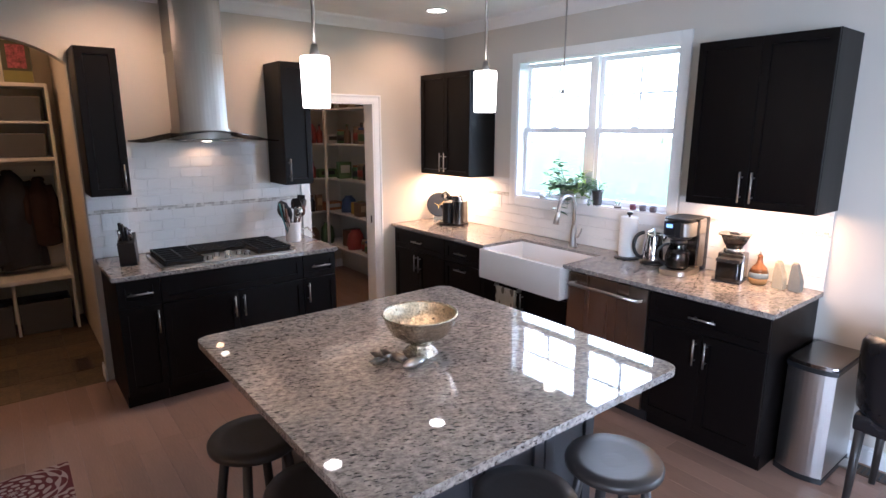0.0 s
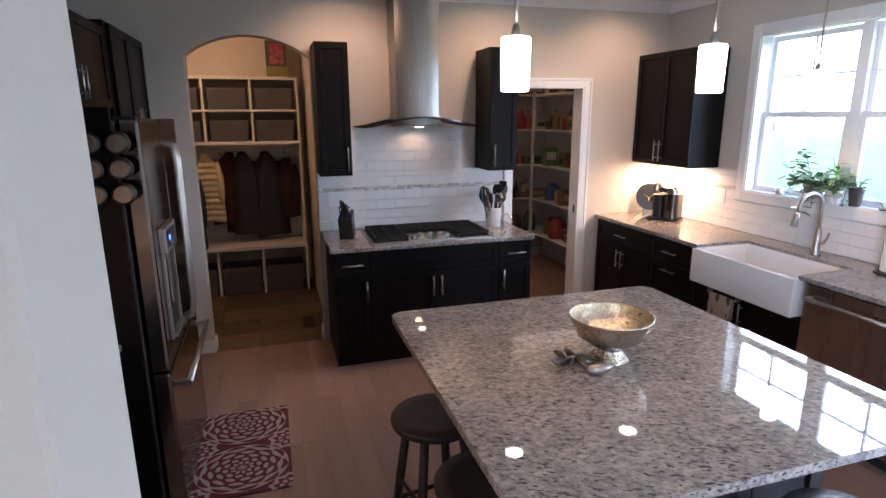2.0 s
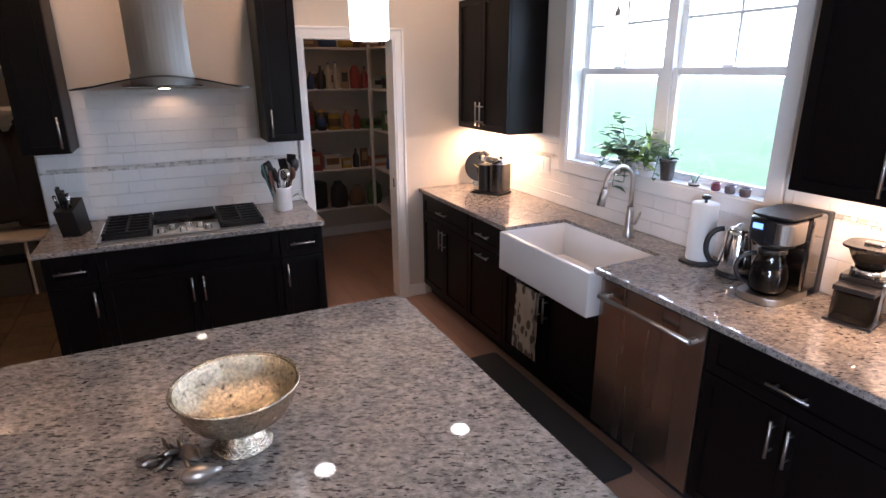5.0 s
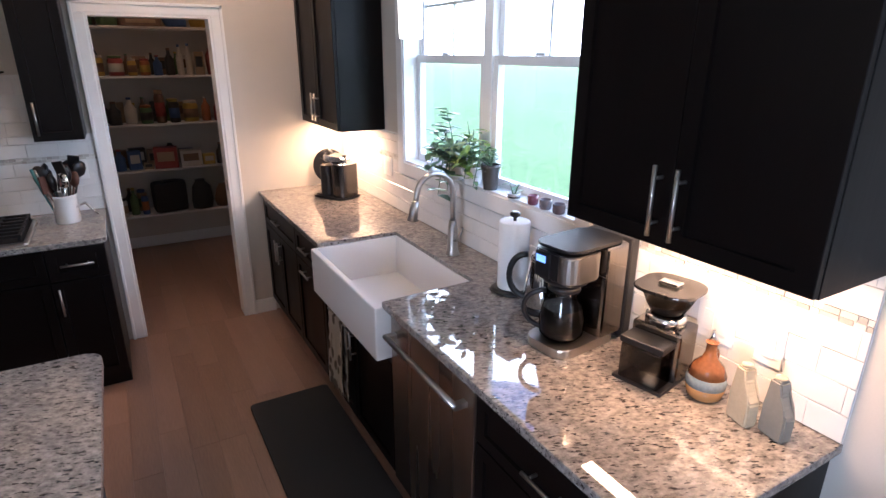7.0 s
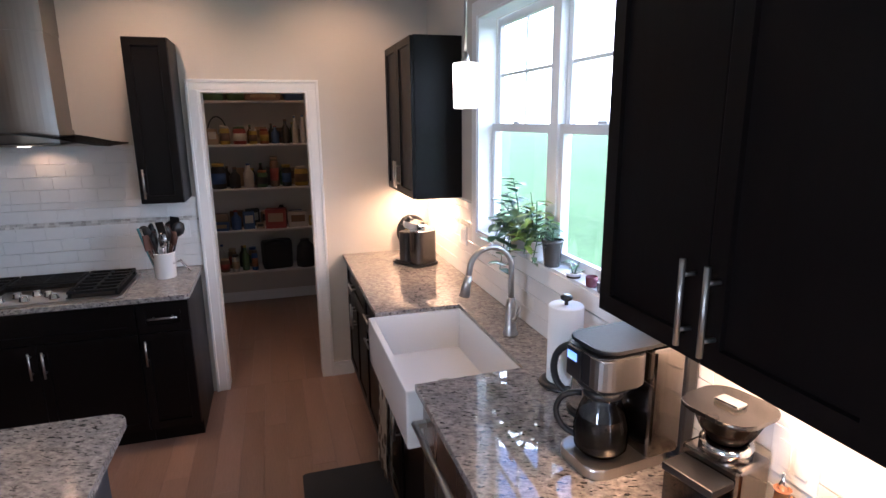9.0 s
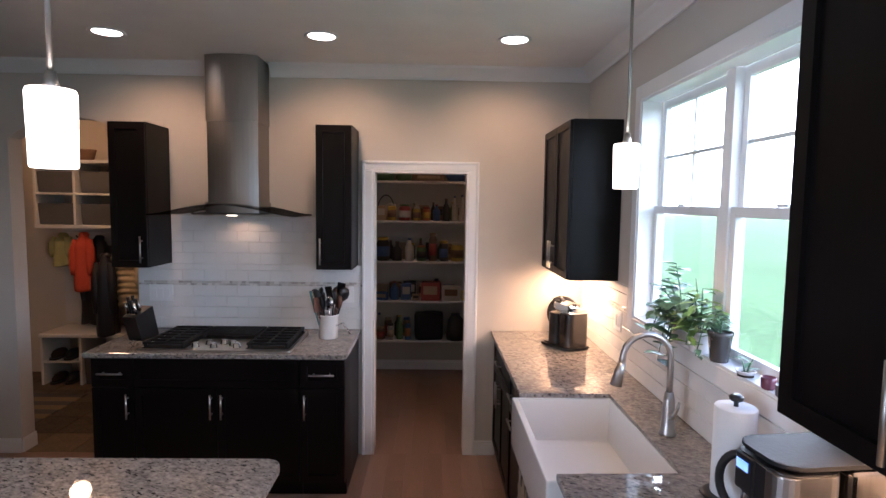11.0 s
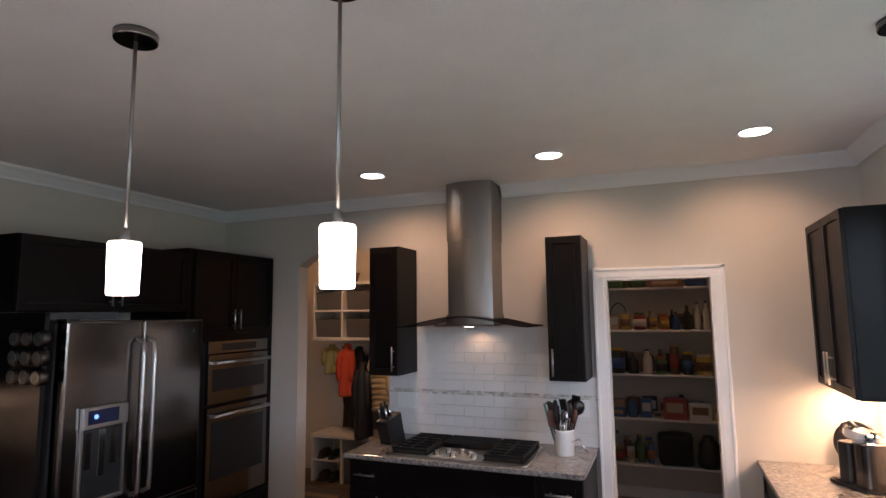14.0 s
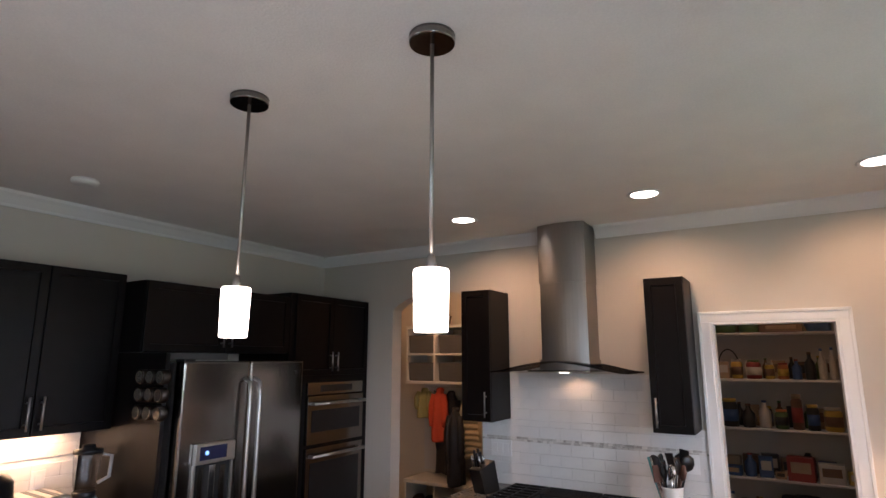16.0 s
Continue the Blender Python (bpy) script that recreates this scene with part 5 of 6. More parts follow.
# ---- refrigerator and ovens ----
FX = -3.935
fr = thing("refrigerator", "stainless french-door refrigerator with water dispenser", "refrigerator", (XL, -1.995, 0), 90)
part("body", slab(0.006, 0.905, -(FX - XL) + 0.085, -0.03, 0.02, 1.785, 0.006), mat("dark_grey_enamel", (0.045, 0.04, 0.038), 0.35, var=0.1), fr)
fy = -(FX - XL)
DW0, DW1 = 0.15, 0.34
for x0, x1 in ((0.004, 0.4535), (0.4575, 0.907)):
    bm = B()
    box(bm, x0, x1, fy, fy + 0.08, 0.745, 1.795, 0.014)
    d = part("door", bm, STEEL_DARK, fr)
    hx = x1 - 0.035 if x0 < 0.3 else x0 + 0.035
    hb = tube(B(), [(hx, fy, 0.83), (hx, fy - 0.05, 0.85), (hx, fy - 0.056, 0.92), (hx, fy - 0.056, 1.60), (hx, fy - 0.05, 1.67), (hx, fy, 1.69)], 0.0125, 12)
    part("handle", hb, STEEL, d, "steel bar handle")
    if x0 < 0.3:
        part("dispenser_recess", slab(0.115, 0.345, fy - 0.003, fy + 0.03, 0.86, 1.235, 0.004), BLACK, d)
        for px in (0.1075, 0.3525):
            part("dispenser_frame", slab(px - 0.0075, px + 0.0075, fy - 0.016, fy - 0.0005, 0.85, 1.235, 0.003), STEEL, d)
        part("control_head", slab(0.10, 0.36, fy - 0.030, fy - 0.001, 1.236, 1.345, 0.005), STEEL, d)
        part("display", slab(0.125, 0.300, fy - 0.0325, fy - 0.0305, 1.258, 1.330), plain("navy_display", (0.012, 0.014, 0.05), 0.15), d, "dark blue display window")
        part("indicator", lathe(B(), [(0.008, 0), (0.012, 0), (0.012, 0.002), (0.008, 0.002)], 0, 0, 14, 1, Matrix.Translation((0.168, fy - 0.0326, 1.296)) @ Euler((radians(90), 0, 0)).to_matrix().to_4x4()), LCD, d, "lit blue indicator ring")
        part("paddle", slab(0.205, 0.245, fy - 0.012, fy - 0.0035, 0.98, 1.225, 0.003), CHROME, d)
        for px in (0.15, 0.295):
            part("side_lever", slab(px - 0.018, px + 0.018, fy - 0.010, fy - 0.0035, 1.03, 1.215, 0.003), STEEL_DARK, d)
        part("drip_tray", slab(0.116, 0.344, fy - 0.03, fy - 0.0035, 0.855, 0.875, 0.003), STEEL, d)
    else:
        part("badge", lathe(B(), [(0.016, 0), (0.016, 0.003)], 0, 0, 18, 1, Matrix.Translation((0.84, fy - 0.0005, 1.72)) @ Euler((radians(90), 0, 0)).to_matrix().to_4x4()), CHROME, d, "small round chrome badge")
fz = part("freezer_drawer", slab(0.004, 0.907, fy, fy + 0.08, 0.06, 0.738, 0.014), STEEL_DARK, fr)
bm = tube(B(), [(0.05, fy - 0.06, 0.66), (0.86, fy - 0.06, 0.66)], 0.014, 12)
for hx in (0.07, 0.84):
    box(bm, hx - 0.015, hx + 0.015, fy - 0.06, fy + 0.001, 0.648, 0.672, 0.003)
part("handle", bm, STEEL, fz)
part("hinge_cover", slab(0.01, 0.08, fy + 0.01, fy + 0.09, 1.787, 1.806, 0.004), BLACK, fr)

tin = None
TIN_SIDE = plain("dull_tin", (0.07, 0.06, 0.052), 0.4, 1.0)
TIN_LID = plain("clear_tin_lid", (0.34, 0.30, 0.25), 0.25, 0.85)
for r in range(3):
    for c in range(3):
        m = pose(-4.187 + 0.094 * c, -2.0463, 1.71 - 0.095 * r, 90)
        if tin is None:
            tin = thing("spice_tin", "round steel magnetic spice tin on the cabinet side", "spice tin", (0, 0, 0), 0, "magnetic spice tins")
            tin.matrix_world = m
            part("tin", lathe(B(), [(0.040, 0.0005), (0.041, 0.004), (0.041, 0.038), (0.038, 0.042), (0.033, 0.043)], 0, 0, 24), TIN_SIDE, tin)
            part("lid_window", lathe(B(), [(0.033, 0.0432), (0.031, 0.0445)], 0, 0, 20), TIN_LID, tin)
        else:
            copy_thing(tin, m)

ov = thing("double_oven", "stainless double wall oven with microwave above", "oven", (XL, -0.93, 0), 90)
oy = -0.552
part("control_panel", slab(0.19, 0.84, oy - 0.022, oy, 1.535, 1.625, 0.004), STEEL_DARK, ov)
part("display", slab(0.33, 0.70, oy - 0.0245, oy - 0.0225, 1.555, 1.605), BLACK, ov)
for z0, z1 in ((1.17, 1.525), (0.46, 1.145)):
    d = part("oven_door", slab(0.19, 0.84, oy - 0.03, oy, z0, z1, 0.005), STEEL_DARK, ov)
    part("glass", slab(0.235, 0.795, oy - 0.0335, oy - 0.0305, z0 + (z1 - z0) * 0.25, z1 - 0.105, 0.002), BLACK, d, "black oven glass")
    bm = tube(B(), [(0.21, oy - 0.075, z1 - 0.055), (0.82, oy - 0.075, z1 - 0.055)], 0.012, 12)
    for hx in (0.225, 0.805):
        box(bm, hx - 0.012, hx + 0.012, oy - 0.075, oy - 0.029, z1 - 0.066, z1 - 0.044, 0.003)
    part("handle", bm, STEEL, d)

# ---- west worktop things ----
af = thing("air_fryer", "black air fryer with lit display on the west worktop", "air fryer", (-4.50, -2.645, ZC), 60)
af.scale = (1.15, 1.15, 1.15)
part("body", lathe(B(), [(0.105, 0.001), (0.118, 0.01), (0.13, 0.15), (0.12, 0.26), (0.09, 0.295), (0.03, 0.305)], 0, 0, 32, 1.1), BLACK, af)
part("display", slab(-0.03, 0.03, -0.150, -0.138, 0.17, 0.245, 0.003), plain("grey_display", (0.25, 0.30, 0.36), 0.2), af, "pale display panel")
part("basket_front", slab(-0.075, 0.075, -0.148, -0.10, 0.02, 0.14, 0.012), BLACK, af)
part("handle", tube(B(), [(0, -0.145, 0.10), (0, -0.20, 0.10), (0, -0.205, 0.055)], 0.015, 10), CHROME, af)
ts = thing("toaster", "brushed steel two-slot toaster", "toaster", (-4.43, -2.40, ZC), 88)
ts.scale = (1.12, 1.12, 1.15)
part("body", slab(-0.085, 0.085, -0.14, 0.14, 0.012, 0.19, 0.025), STEEL, ts)
part("foot", slab(-0.08, 0.08, -0.135, 0.135, 0.0, 0.0115), BLACK, ts)
for sx in (-0.03, 0.03):
    part("slot", slab(sx - 0.012, sx + 0.012, -0.10, 0.10, 0.1885, 0.1915), BLACK, ts)
part("dial", lathe(B(), [(0.02, 0), (0.017, 0.018)], 0, 0, 16, 1, Matrix.Translation((0, -0.141, 0.05)) @ Euler((radians(90), 0, 0)).to_matrix().to_4x4()), CHROME, ts)
part("lever", slab(-0.015, 0.015, -0.16, -0.141, 0.12, 0.132, 0.003), BLACK, ts)
bl = thing("blender", "countertop blender with clear pitcher and grey base", "blender", (-4.47, -2.165, ZC), 70)
bm = prism(B(), rounded(-0.085, 0.085, -0.095, 0.085, 0.03), 0.001, 0.15, 0.01)
for v in bm.verts:
    if v.co.z > 0.1:
        v.co.x *= 0.72
        v.co.y *= 0.72
part("base", bm, plain("silver_plastic", (0.30, 0.30, 0.31), 0.35), bl)
part("control_panel", slab(-0.05, 0.05, -0.098, -0.085, 0.03, 0.09, 0.003), BLACK, bl)
part("collar", lathe(B(), [(0.055, 0.15), (0.058, 0.18), (0.05, 0.185)], 0, 0, 20), BLACK, bl)
part("pitcher", lathe(B(), [(0.05, 0.186), (0.058, 0.22), (0.07, 0.36), (0.072, 0.38)], 0, 0, 24), CLEAR, bl, "clear plastic pitcher")
part("lid", lathe(B(), [(0.073, 0.381), (0.073, 0.40), (0.035, 0.405), (0.033, 0.425)], 0, 0, 24), BLACK, bl)
part("pitcher_handle", tube(B(), [(0.07, -0.01, 0.37), (0.115, -0.02, 0.36), (0.11, -0.02, 0.25), (0.058, -0.01, 0.22)], 0.010, 10), plain("grey_plastic", (0.35, 0.35, 0.36)), bl)

# ---- mudroom ----
MY0, MY1 = 1.45, 1.878
lk = thing("mudroom_cubbies", "cream painted mudroom locker unit with bench and cubbies", "storage unit", (-4.05, MY0, 0))
X0, X1 = -0.80, 0.90
for z0, z1 in ((2.145, 2.175), (1.845, 1.865), (1.53, 1.56)):
    part("shelf", slab(X0, X1, 0.0, 0.42, z0, z1, 0.003), CREAM, lk)
for xx in (X0, -0.43, 0.005, 0.44, X1 - 0.022):
    part("divider", slab(xx, xx + 0.022, 0.004, 0.42, 1.56, 1.845), CREAM, lk)
    part("divider", slab(xx, xx + 0.022, 0.004, 0.42, 1.865, 2.145), CREAM, lk)
part("backboard", slab(X0, X1, 0.405, 0.425, 0.55, 1.53), WALL, lk)
part("hook_rail", slab(X0, X1, 0.385, 0.404, 1.38, 1.47, 0.003), CREAM, lk)
part("bench_top", slab(X0, X1, -0.02, 0.42, 0.475, 0.51, 0.005), CREAM, lk)
for xx in (X0, -0.43, 0.005, 0.44, X1 - 0.022):
    part("divider", slab(xx, xx + 0.022, 0.004, 0.42, 0.001, 0.475), CREAM, lk)
part("shoe_shelf", slab(X0, -0.43, 0.01, 0.42, 0.22, 0.24), CREAM, lk)
part("side_panel", slab(X1 - 0.02, X1, 0.0, 0.42, 0.51, 1.53), CREAM, lk)
for hx in (-0.62, -0.38, -0.15, 0.10, 0.32, 0.55, 0.74):
    part("hook", tube(B(), [(hx, 0.386, 1.43), (hx, 0.35, 1.42), (hx, 0.335, 1.44)], 0.006, 8), BLACK, lk)


def basket(at, w, d, h, group):
    b = thing("fabric_basket", "grey fabric storage basket in the cubby", "basket", at, 0, group)
    bm = B()
    box(bm, -w / 2, w / 2, -d / 2, d / 2, 0.001, h, 0.012)
    bmesh.ops.delete(bm, geom=[f for f in bm.faces if f.normal.z > 0.9 and f.calc_center_median().z > h - 0.01], context="FACES")
    for v in bm.verts:
        k = 1 + 0.06 * v.co.z / h
        v.co.x, v.co.y = v.co.x * k, v.co.y * k
    part("body", bm, FABRIC_GREY, b)
    part("contents", slab(-w * 0.42, w * 0.42, -d * 0.42, d * 0.42, 0.02, h * 0.9, 0.03), plain("dark_cloth", (0.05, 0.04, 0.04), 0.9), b, "dark folded cloth")
    return b


bk = basket((-4.05 - 0.20, 1.62, 1.5605), 0.34, 0.28, 0.205, "upper cubby baskets")
for cx in (-0.60, -0.20, 0.235, 0.66):
    for z in (1.5605, 1.8655):
        if (cx, z) != (-0.20, 1.5605):
            copy_thing(bk, pose(-4.05 + cx, 1.62, z))
bk2 = basket((-4.05 - 0.20, 1.62, 0.0015), 0.37, 0.30, 0.29, "lower baskets")
for cx in (0.235, 0.66):
    copy_thing(bk2, pose(-4.05 + cx, 1.62, 0.0015))


def coat(label, at, w, h, material, seed, puffs=0, category="coat"):
    """A garment hanging from a hook: shoulders, folds that deepen to the hem, two sleeves."""
    rng = random.Random(seed)
    ph = rng.uniform(0, 6)
    t = thing(category, label, category, at, 0, "hanging clothes")
    bm = B()
    rings = []
    n_r, seg = (26, 28) if not puffs else (67, 28)
    for r in range(n_r):
        u = r / (n_r - 1)
        half_w = w * (0.10 + 0.40 * min(1, u / 0.26) ** 0.75) * (1 + 0.12 * u)
        half_d = 0.035 + 0.06 * min(1, u / 0.2)
        if puffs:
            half_d *= 0.72 + 0.5 * abs(math.sin(math.pi * puffs * u)) ** 0.6
            half_w *= 1 + 0.05 * abs(math.sin(math.pi * puffs * u))
        ring = []
        for k in range(seg):
            a = 2 * math.pi * k / seg
            fold = 1 + (0.0 if puffs else 0.16) * u * math.sin(5 * a + ph + 2 * u)
            ring.append(bm.verts.new((half_w * math.cos(a) * fold, half_d * math.sin(a) * fold - 0.02, -h * u + 0.012 * math.sin(3 * a + ph) * u)))
        rings.append(ring)
    for a, b in zip(rings, rings[1:]):
        for k in range(seg):
            bm.faces.new((a[k], a[(k + 1) % seg], b[(k + 1) % seg], b[k])).smooth = True
    bm.faces.new(rings[0])
    bm.faces.new(rings[-1])
    part("body", bm, material, t)
    for s in (-1, 1):
        pts = [(s * w * 0.34, -0.04, -h * 0.10), (s * w * 0.45, -0.06, -h * 0.32), (s * w * 0.47, -0.065, -h * 0.58), (s * w * 0.44, -0.06, -h * 0.72)]
        part("sleeve", tube(B(), pts, [0.036, 0.042, 0.038, 0.032], 12), material, t)
    part("collar", lathe(B(), [(0.04, -0.03), (0.05, -0.01), (0.038, 0.012), (0.025, 0.018)], 0.012 * math.sin(ph), -0.02, 16, 0.7), material, t)


NAVY = plain("black_nylon", (0.012, 0.012, 0.016), 0.5)
PUFF = plain("cream_quilted_nylon", (0.60, 0.48, 0.27), 0.5)
MAROON = plain("dark_red_wool", (0.035, 0.008, 0.007), 0.9)
BROWN_CLOTH = plain("brown_canvas", (0.03, 0.013, 0.008), 0.9)
RED_CLOTH = plain("orange_red_cloth", (0.60, 0.07, 0.02), 0.85)
coat("cream quilted puffer jacket hanging on a hook", (-4.07, 1.64, 1.42), 0.25, 0.66, PUFF, 2, 11)
coat("dark red and black coat hanging on a hook", (-3.87, 1.77, 1.43), 0.31, 0.72, MAROON, 4)
coat("black winter coat hanging on a hook", (-3.73, 1.76, 1.43), 0.34, 0.82, NAVY, 5)
coat("long black coat hanging on a hook", (-3.50, 1.77, 1.43), 0.33, 0.86, NAVY, 6)
coat("brown canvas shoulder bag hanging on a hook", (-3.31, 1.76, 1.36), 0.22, 0.60, BROWN_CLOTH, 7)
coat("black jacket hanging in the locker corner", (-4.43, 1.77, 1.43), 0.30, 0.88, NAVY, 8)
coat("orange red raincoat hanging on the locker hook", (-4.47, 1.60, 1.47), 0.17, 0.55, RED_CLOTH, 9)
coat("yellow and green patterned bag hanging on the locker hook", (-4.69, 1.64, 1.46), 0.17, 0.30, plain("yellow_green_cloth", (0.30, 0.28, 0.10), 0.9), 10)
coat("long black coat hanging near the locker end", (-4.21, 1.50, 1.28), 0.17, 0.78, NAVY, 12)
tinbox = thing("decorative_tin", "tall red and green decorative gift tin on the locker", "tin", (-3.33, 1.62, 2.175))
part("box", slab(-0.10, 0.10, -0.08, 0.08, 0.001, 0.34, 0.005), plain("dark_green_tin", (0.06, 0.06, 0.03), 0.4), tinbox)
part("picture_panel", slab(-0.065, 0.065, -0.0835, -0.081, 0.12, 0.31), mat("mottled_red_print", (0.28, 0.06, 0.07), 0.4, var=1.2, scale=28, fine=60), tinbox, "mottled red printed panel")
part("band", slab(-0.10, 0.10, -0.0838, -0.081, 0.005, 0.10), plain("olive_print", (0.22, 0.20, 0.05), 0.5), tinbox, "olive lower band")
hb = thing("fabric_basket", "brown basket on top of the locker", "basket", (-4.48, 1.62, 2.175))
part("body", lathe(B(), [(0.10, 0.001), (0.13, 0.10), (0.135, 0.11), (0.12, 0.105), (0.09, 0.02)], 0, 0, 20, 0.8), plain("brown_wicker", (0.18, 0.10, 0.05), 0.9), hb)
for k, (sx, material, word) in enumerate(((-0.70, BROWN_CLOTH, "brown"), (-0.56, NAVY, "black"))):
    for z in (0.0015, 0.2415):
        sh = thing("shoe", f"{word} shoe in the locker bench", "shoe", (-4.05 + sx, 1.58, z), 0, "shoes")
        part("sole", prism(B(), rounded(-0.045, 0.045, -0.12, 0.12, 0.04), 0.0, 0.02), BLACK, sh)
        part("upper", lathe(B(), [(0.045, 0.0), (0.046, 0.03), (0.035, 0.06), (0.02, 0.07)], 0, 0, 16, 2.4, Matrix.Translation((0, 0, 0.0205))), material, sh)
dm = thing("door_mat", "striped grey and tan mat on the mudroom tiles", "mat", (-4.55, 0.85, 0.001))
for k in range(7):
    part("stripe", slab(-0.30, 0.30, -0.35 + 0.1 * k, -0.252 + 0.1 * k, 0.0, 0.009, 0.002), (FABRIC_GREY, plain("tan_cord", (0.25, 0.18, 0.10), 0.95))[k % 2], dm)

# ---- pantry ----
PZ = [0.393, 0.811, 1.219, 1.632, 2.035]
SHELF_W = mat("white_melamine", (0.72, 0.70, 0.66), 0.45, var=0.04)
sh = thing("pantry_shelving", "white L-shaped pantry shelving with corner post", "shelving", (-1.06, 1.75, 0))
for z in PZ:
    part("back_shelf", slab(-0.658, 0.965, 0.0, 0.328, z - 0.018, z, 0.003), SHELF_W, sh)
    part("side_shelf", slab(0.63, 0.965, -1.45, -0.001, z - 0.018, z, 0.003), SHELF_W, sh)
    part("left_cleat", slab(-0.658, -0.640, -1.2, -0.001, z - 0.06, z - 0.019), SHELF_W, sh)
part("post", slab(0.60, 0.629, -0.03, -0.001, PZ[0] - 0.018, 2.06), SHELF_W, sh)


def jar(i, at, r, h, c):
    t = thing("jar", f"{PALETTE_WORDS[c]} filled jar with lid on the pantry shelf", "jar", at, 0, "pantry jars")
    part("body", lathe(B(), [(r * 0.9, 0.0005), (r, 0.006), (r, h * 0.78), (r * 0.8, h * 0.88)], 0, 0, 16), PALETTE[c], t)
    part("lid", lathe(B(), [(r * 0.85, h * 0.881), (r * 0.86, h), (r * 0.8, h * 1.005)], 0, 0, 16), PALETTE[(c + 3) % 9], t)
    part("paper_label", lathe(B(), [(r * 1.01, h * 0.2), (r * 1.012, h * 0.62)], 0, 0, 16), PALETTE[(c + 4) % 9], t, "printed paper label")


def bottle(i, at, r, h, c):
    t = thing("bottle", f"{PALETTE_WORDS[c]} bottle on the pantry shelf", "bottle", at, 0, "pantry bottles")
    part("body", lathe(B(), [(r * 0.95, 0.0005), (r, 0.006), (r, h * 0.6), (r * 0.4, h * 0.78), (r * 0.36, h * 0.92)], 0, 0, 16), PALETTE[c], t)
    part("cap", lathe(B(), [(r * 0.42, h * 0.921), (r * 0.42, h)], 0, 0, 12), PALETTE[(c + 7) % 9], t)


def carton(i, at, r, h, c):
    t = thing("food_box", f"{PALETTE_WORDS[c]} cardboard food box on the pantry shelf", "box", at, random.Random(i).uniform(-12, 12), "pantry boxes")
    part("box", slab(-r * 1.3, r * 1.3, -r * 0.8, r * 0.8, 0.0005, h, 0.003), PALETTE[c], t)
    part("front_print", slab(-r * 0.95, r * 0.95, -r * 0.8 - 0.0015, -r * 0.8 - 0.0003, h * 0.35, h * 0.8), PALETTE[(8, 5, 4, 7)[i % 4]], t, "plain printed panel")


def bag(i, at, r, h, c):
    bm = lathe(B(), [(r, 0.001), (r * 1.15, h * 0.3), (r * 0.95, h * 0.75), (r * 0.5, h * 0.95), (r * 0.55, h)], 0, 0, 18, 0.75)
    for v in bm.verts:
        d = noise.noise(v.co * 14 + Vector((i, 0, 0))) * 0.02
        v.co.x, v.co.y = v.co.x + d, v.co.y + d * 0.6
        v.co.z = max(0.001, v.co.z)
    solid("food_bag", bm, PALETTE[c], f"crumpled {PALETTE_WORDS[c]} food bag on the pantry shelf", "bag", group="pantry bags", at=at)


MAKERS = {"j": jar, "b": bottle, "c": carton, "g": bag}
# rows of kind, colour, radius and height, set out from one end of each shelf
BACK = [
    (0, "j5 .045 .13 j4 .035 .17 b3 .035 .25 j2 .03 .2"),
    (1, "c2 .048 .08 b2 .045 .19 c2 .04 .17 c8 .03 .06 c0 .075 .19 c4 .07 .15 c1 .04 .1 b7 .035 .2 c5 .03 .2"),
    (2, "j7 .065 .24 b7 .05 .2 b4 .048 .23 j3 .05 .16 j5 .042 .29 j7 .045 .21 j1 .066 .19 b6 .04 .22 b0 .036 .2"),
    (3, "c8 .036 .15 j1 .045 .17 j0 .06 .165 j1 .036 .14 j6 .042 .14 b2 .036 .17 b7 .038 .23 b4 .028 .26 b4 .028 .27 c8 .03 .2 g0 .05 .23 b0 .036 .22"),
    (4, "g3 .085 .2 g3 .07 .15 c5 .12 .07 g2 .085 .2 g1 .07 .17"),
]
BACK_B = [
    (0, "g7 .09 .28 g5 .08 .22 g3 .08 .26"),
    (1, "c6 .09 .1 c1 .07 .12 b0 .03 .2 g4 .08 .25 g8 .07 .22"),
    (2, "c3 .09 .1 c1 .08 .14 c2 .08 .18 b5 .03 .2"),
    (3, "c4 .1 .1 c5 .1 .2 c7 .09 .24"),
    (4, "c5 .1 .1 g5 .09 .15"),
]
# the row behind, up against the wall
BEHIND = [
    (0, "b4 .035 .24 j5 .04 .2 b7 .035 .22 j8 .04 .2"),
    (1, "c8 .05 .14 c5 .05 .16 c7 .05 .17 c8 .05 .15 g7 .05 .2 c2 .05 .14"),
    (2, "c5 .04 .17 b7 .035 .2 c8 .04 .18 j7 .04 .17 b5 .035 .22 c7 .04 .18 b3 .035 .2 c8 .04 .17"),
    (3, "s5 .11 0 c5 .035 .15 b5 .03 .18 c8 .04 .16 b7 .03 .19 c5 .04 .15 b3 .03 .2 c4 .035 .17"),
    (4, "c8 .08 .2 c5 .09 .22 c7 .08 .2 c8 .08 .2"),
]
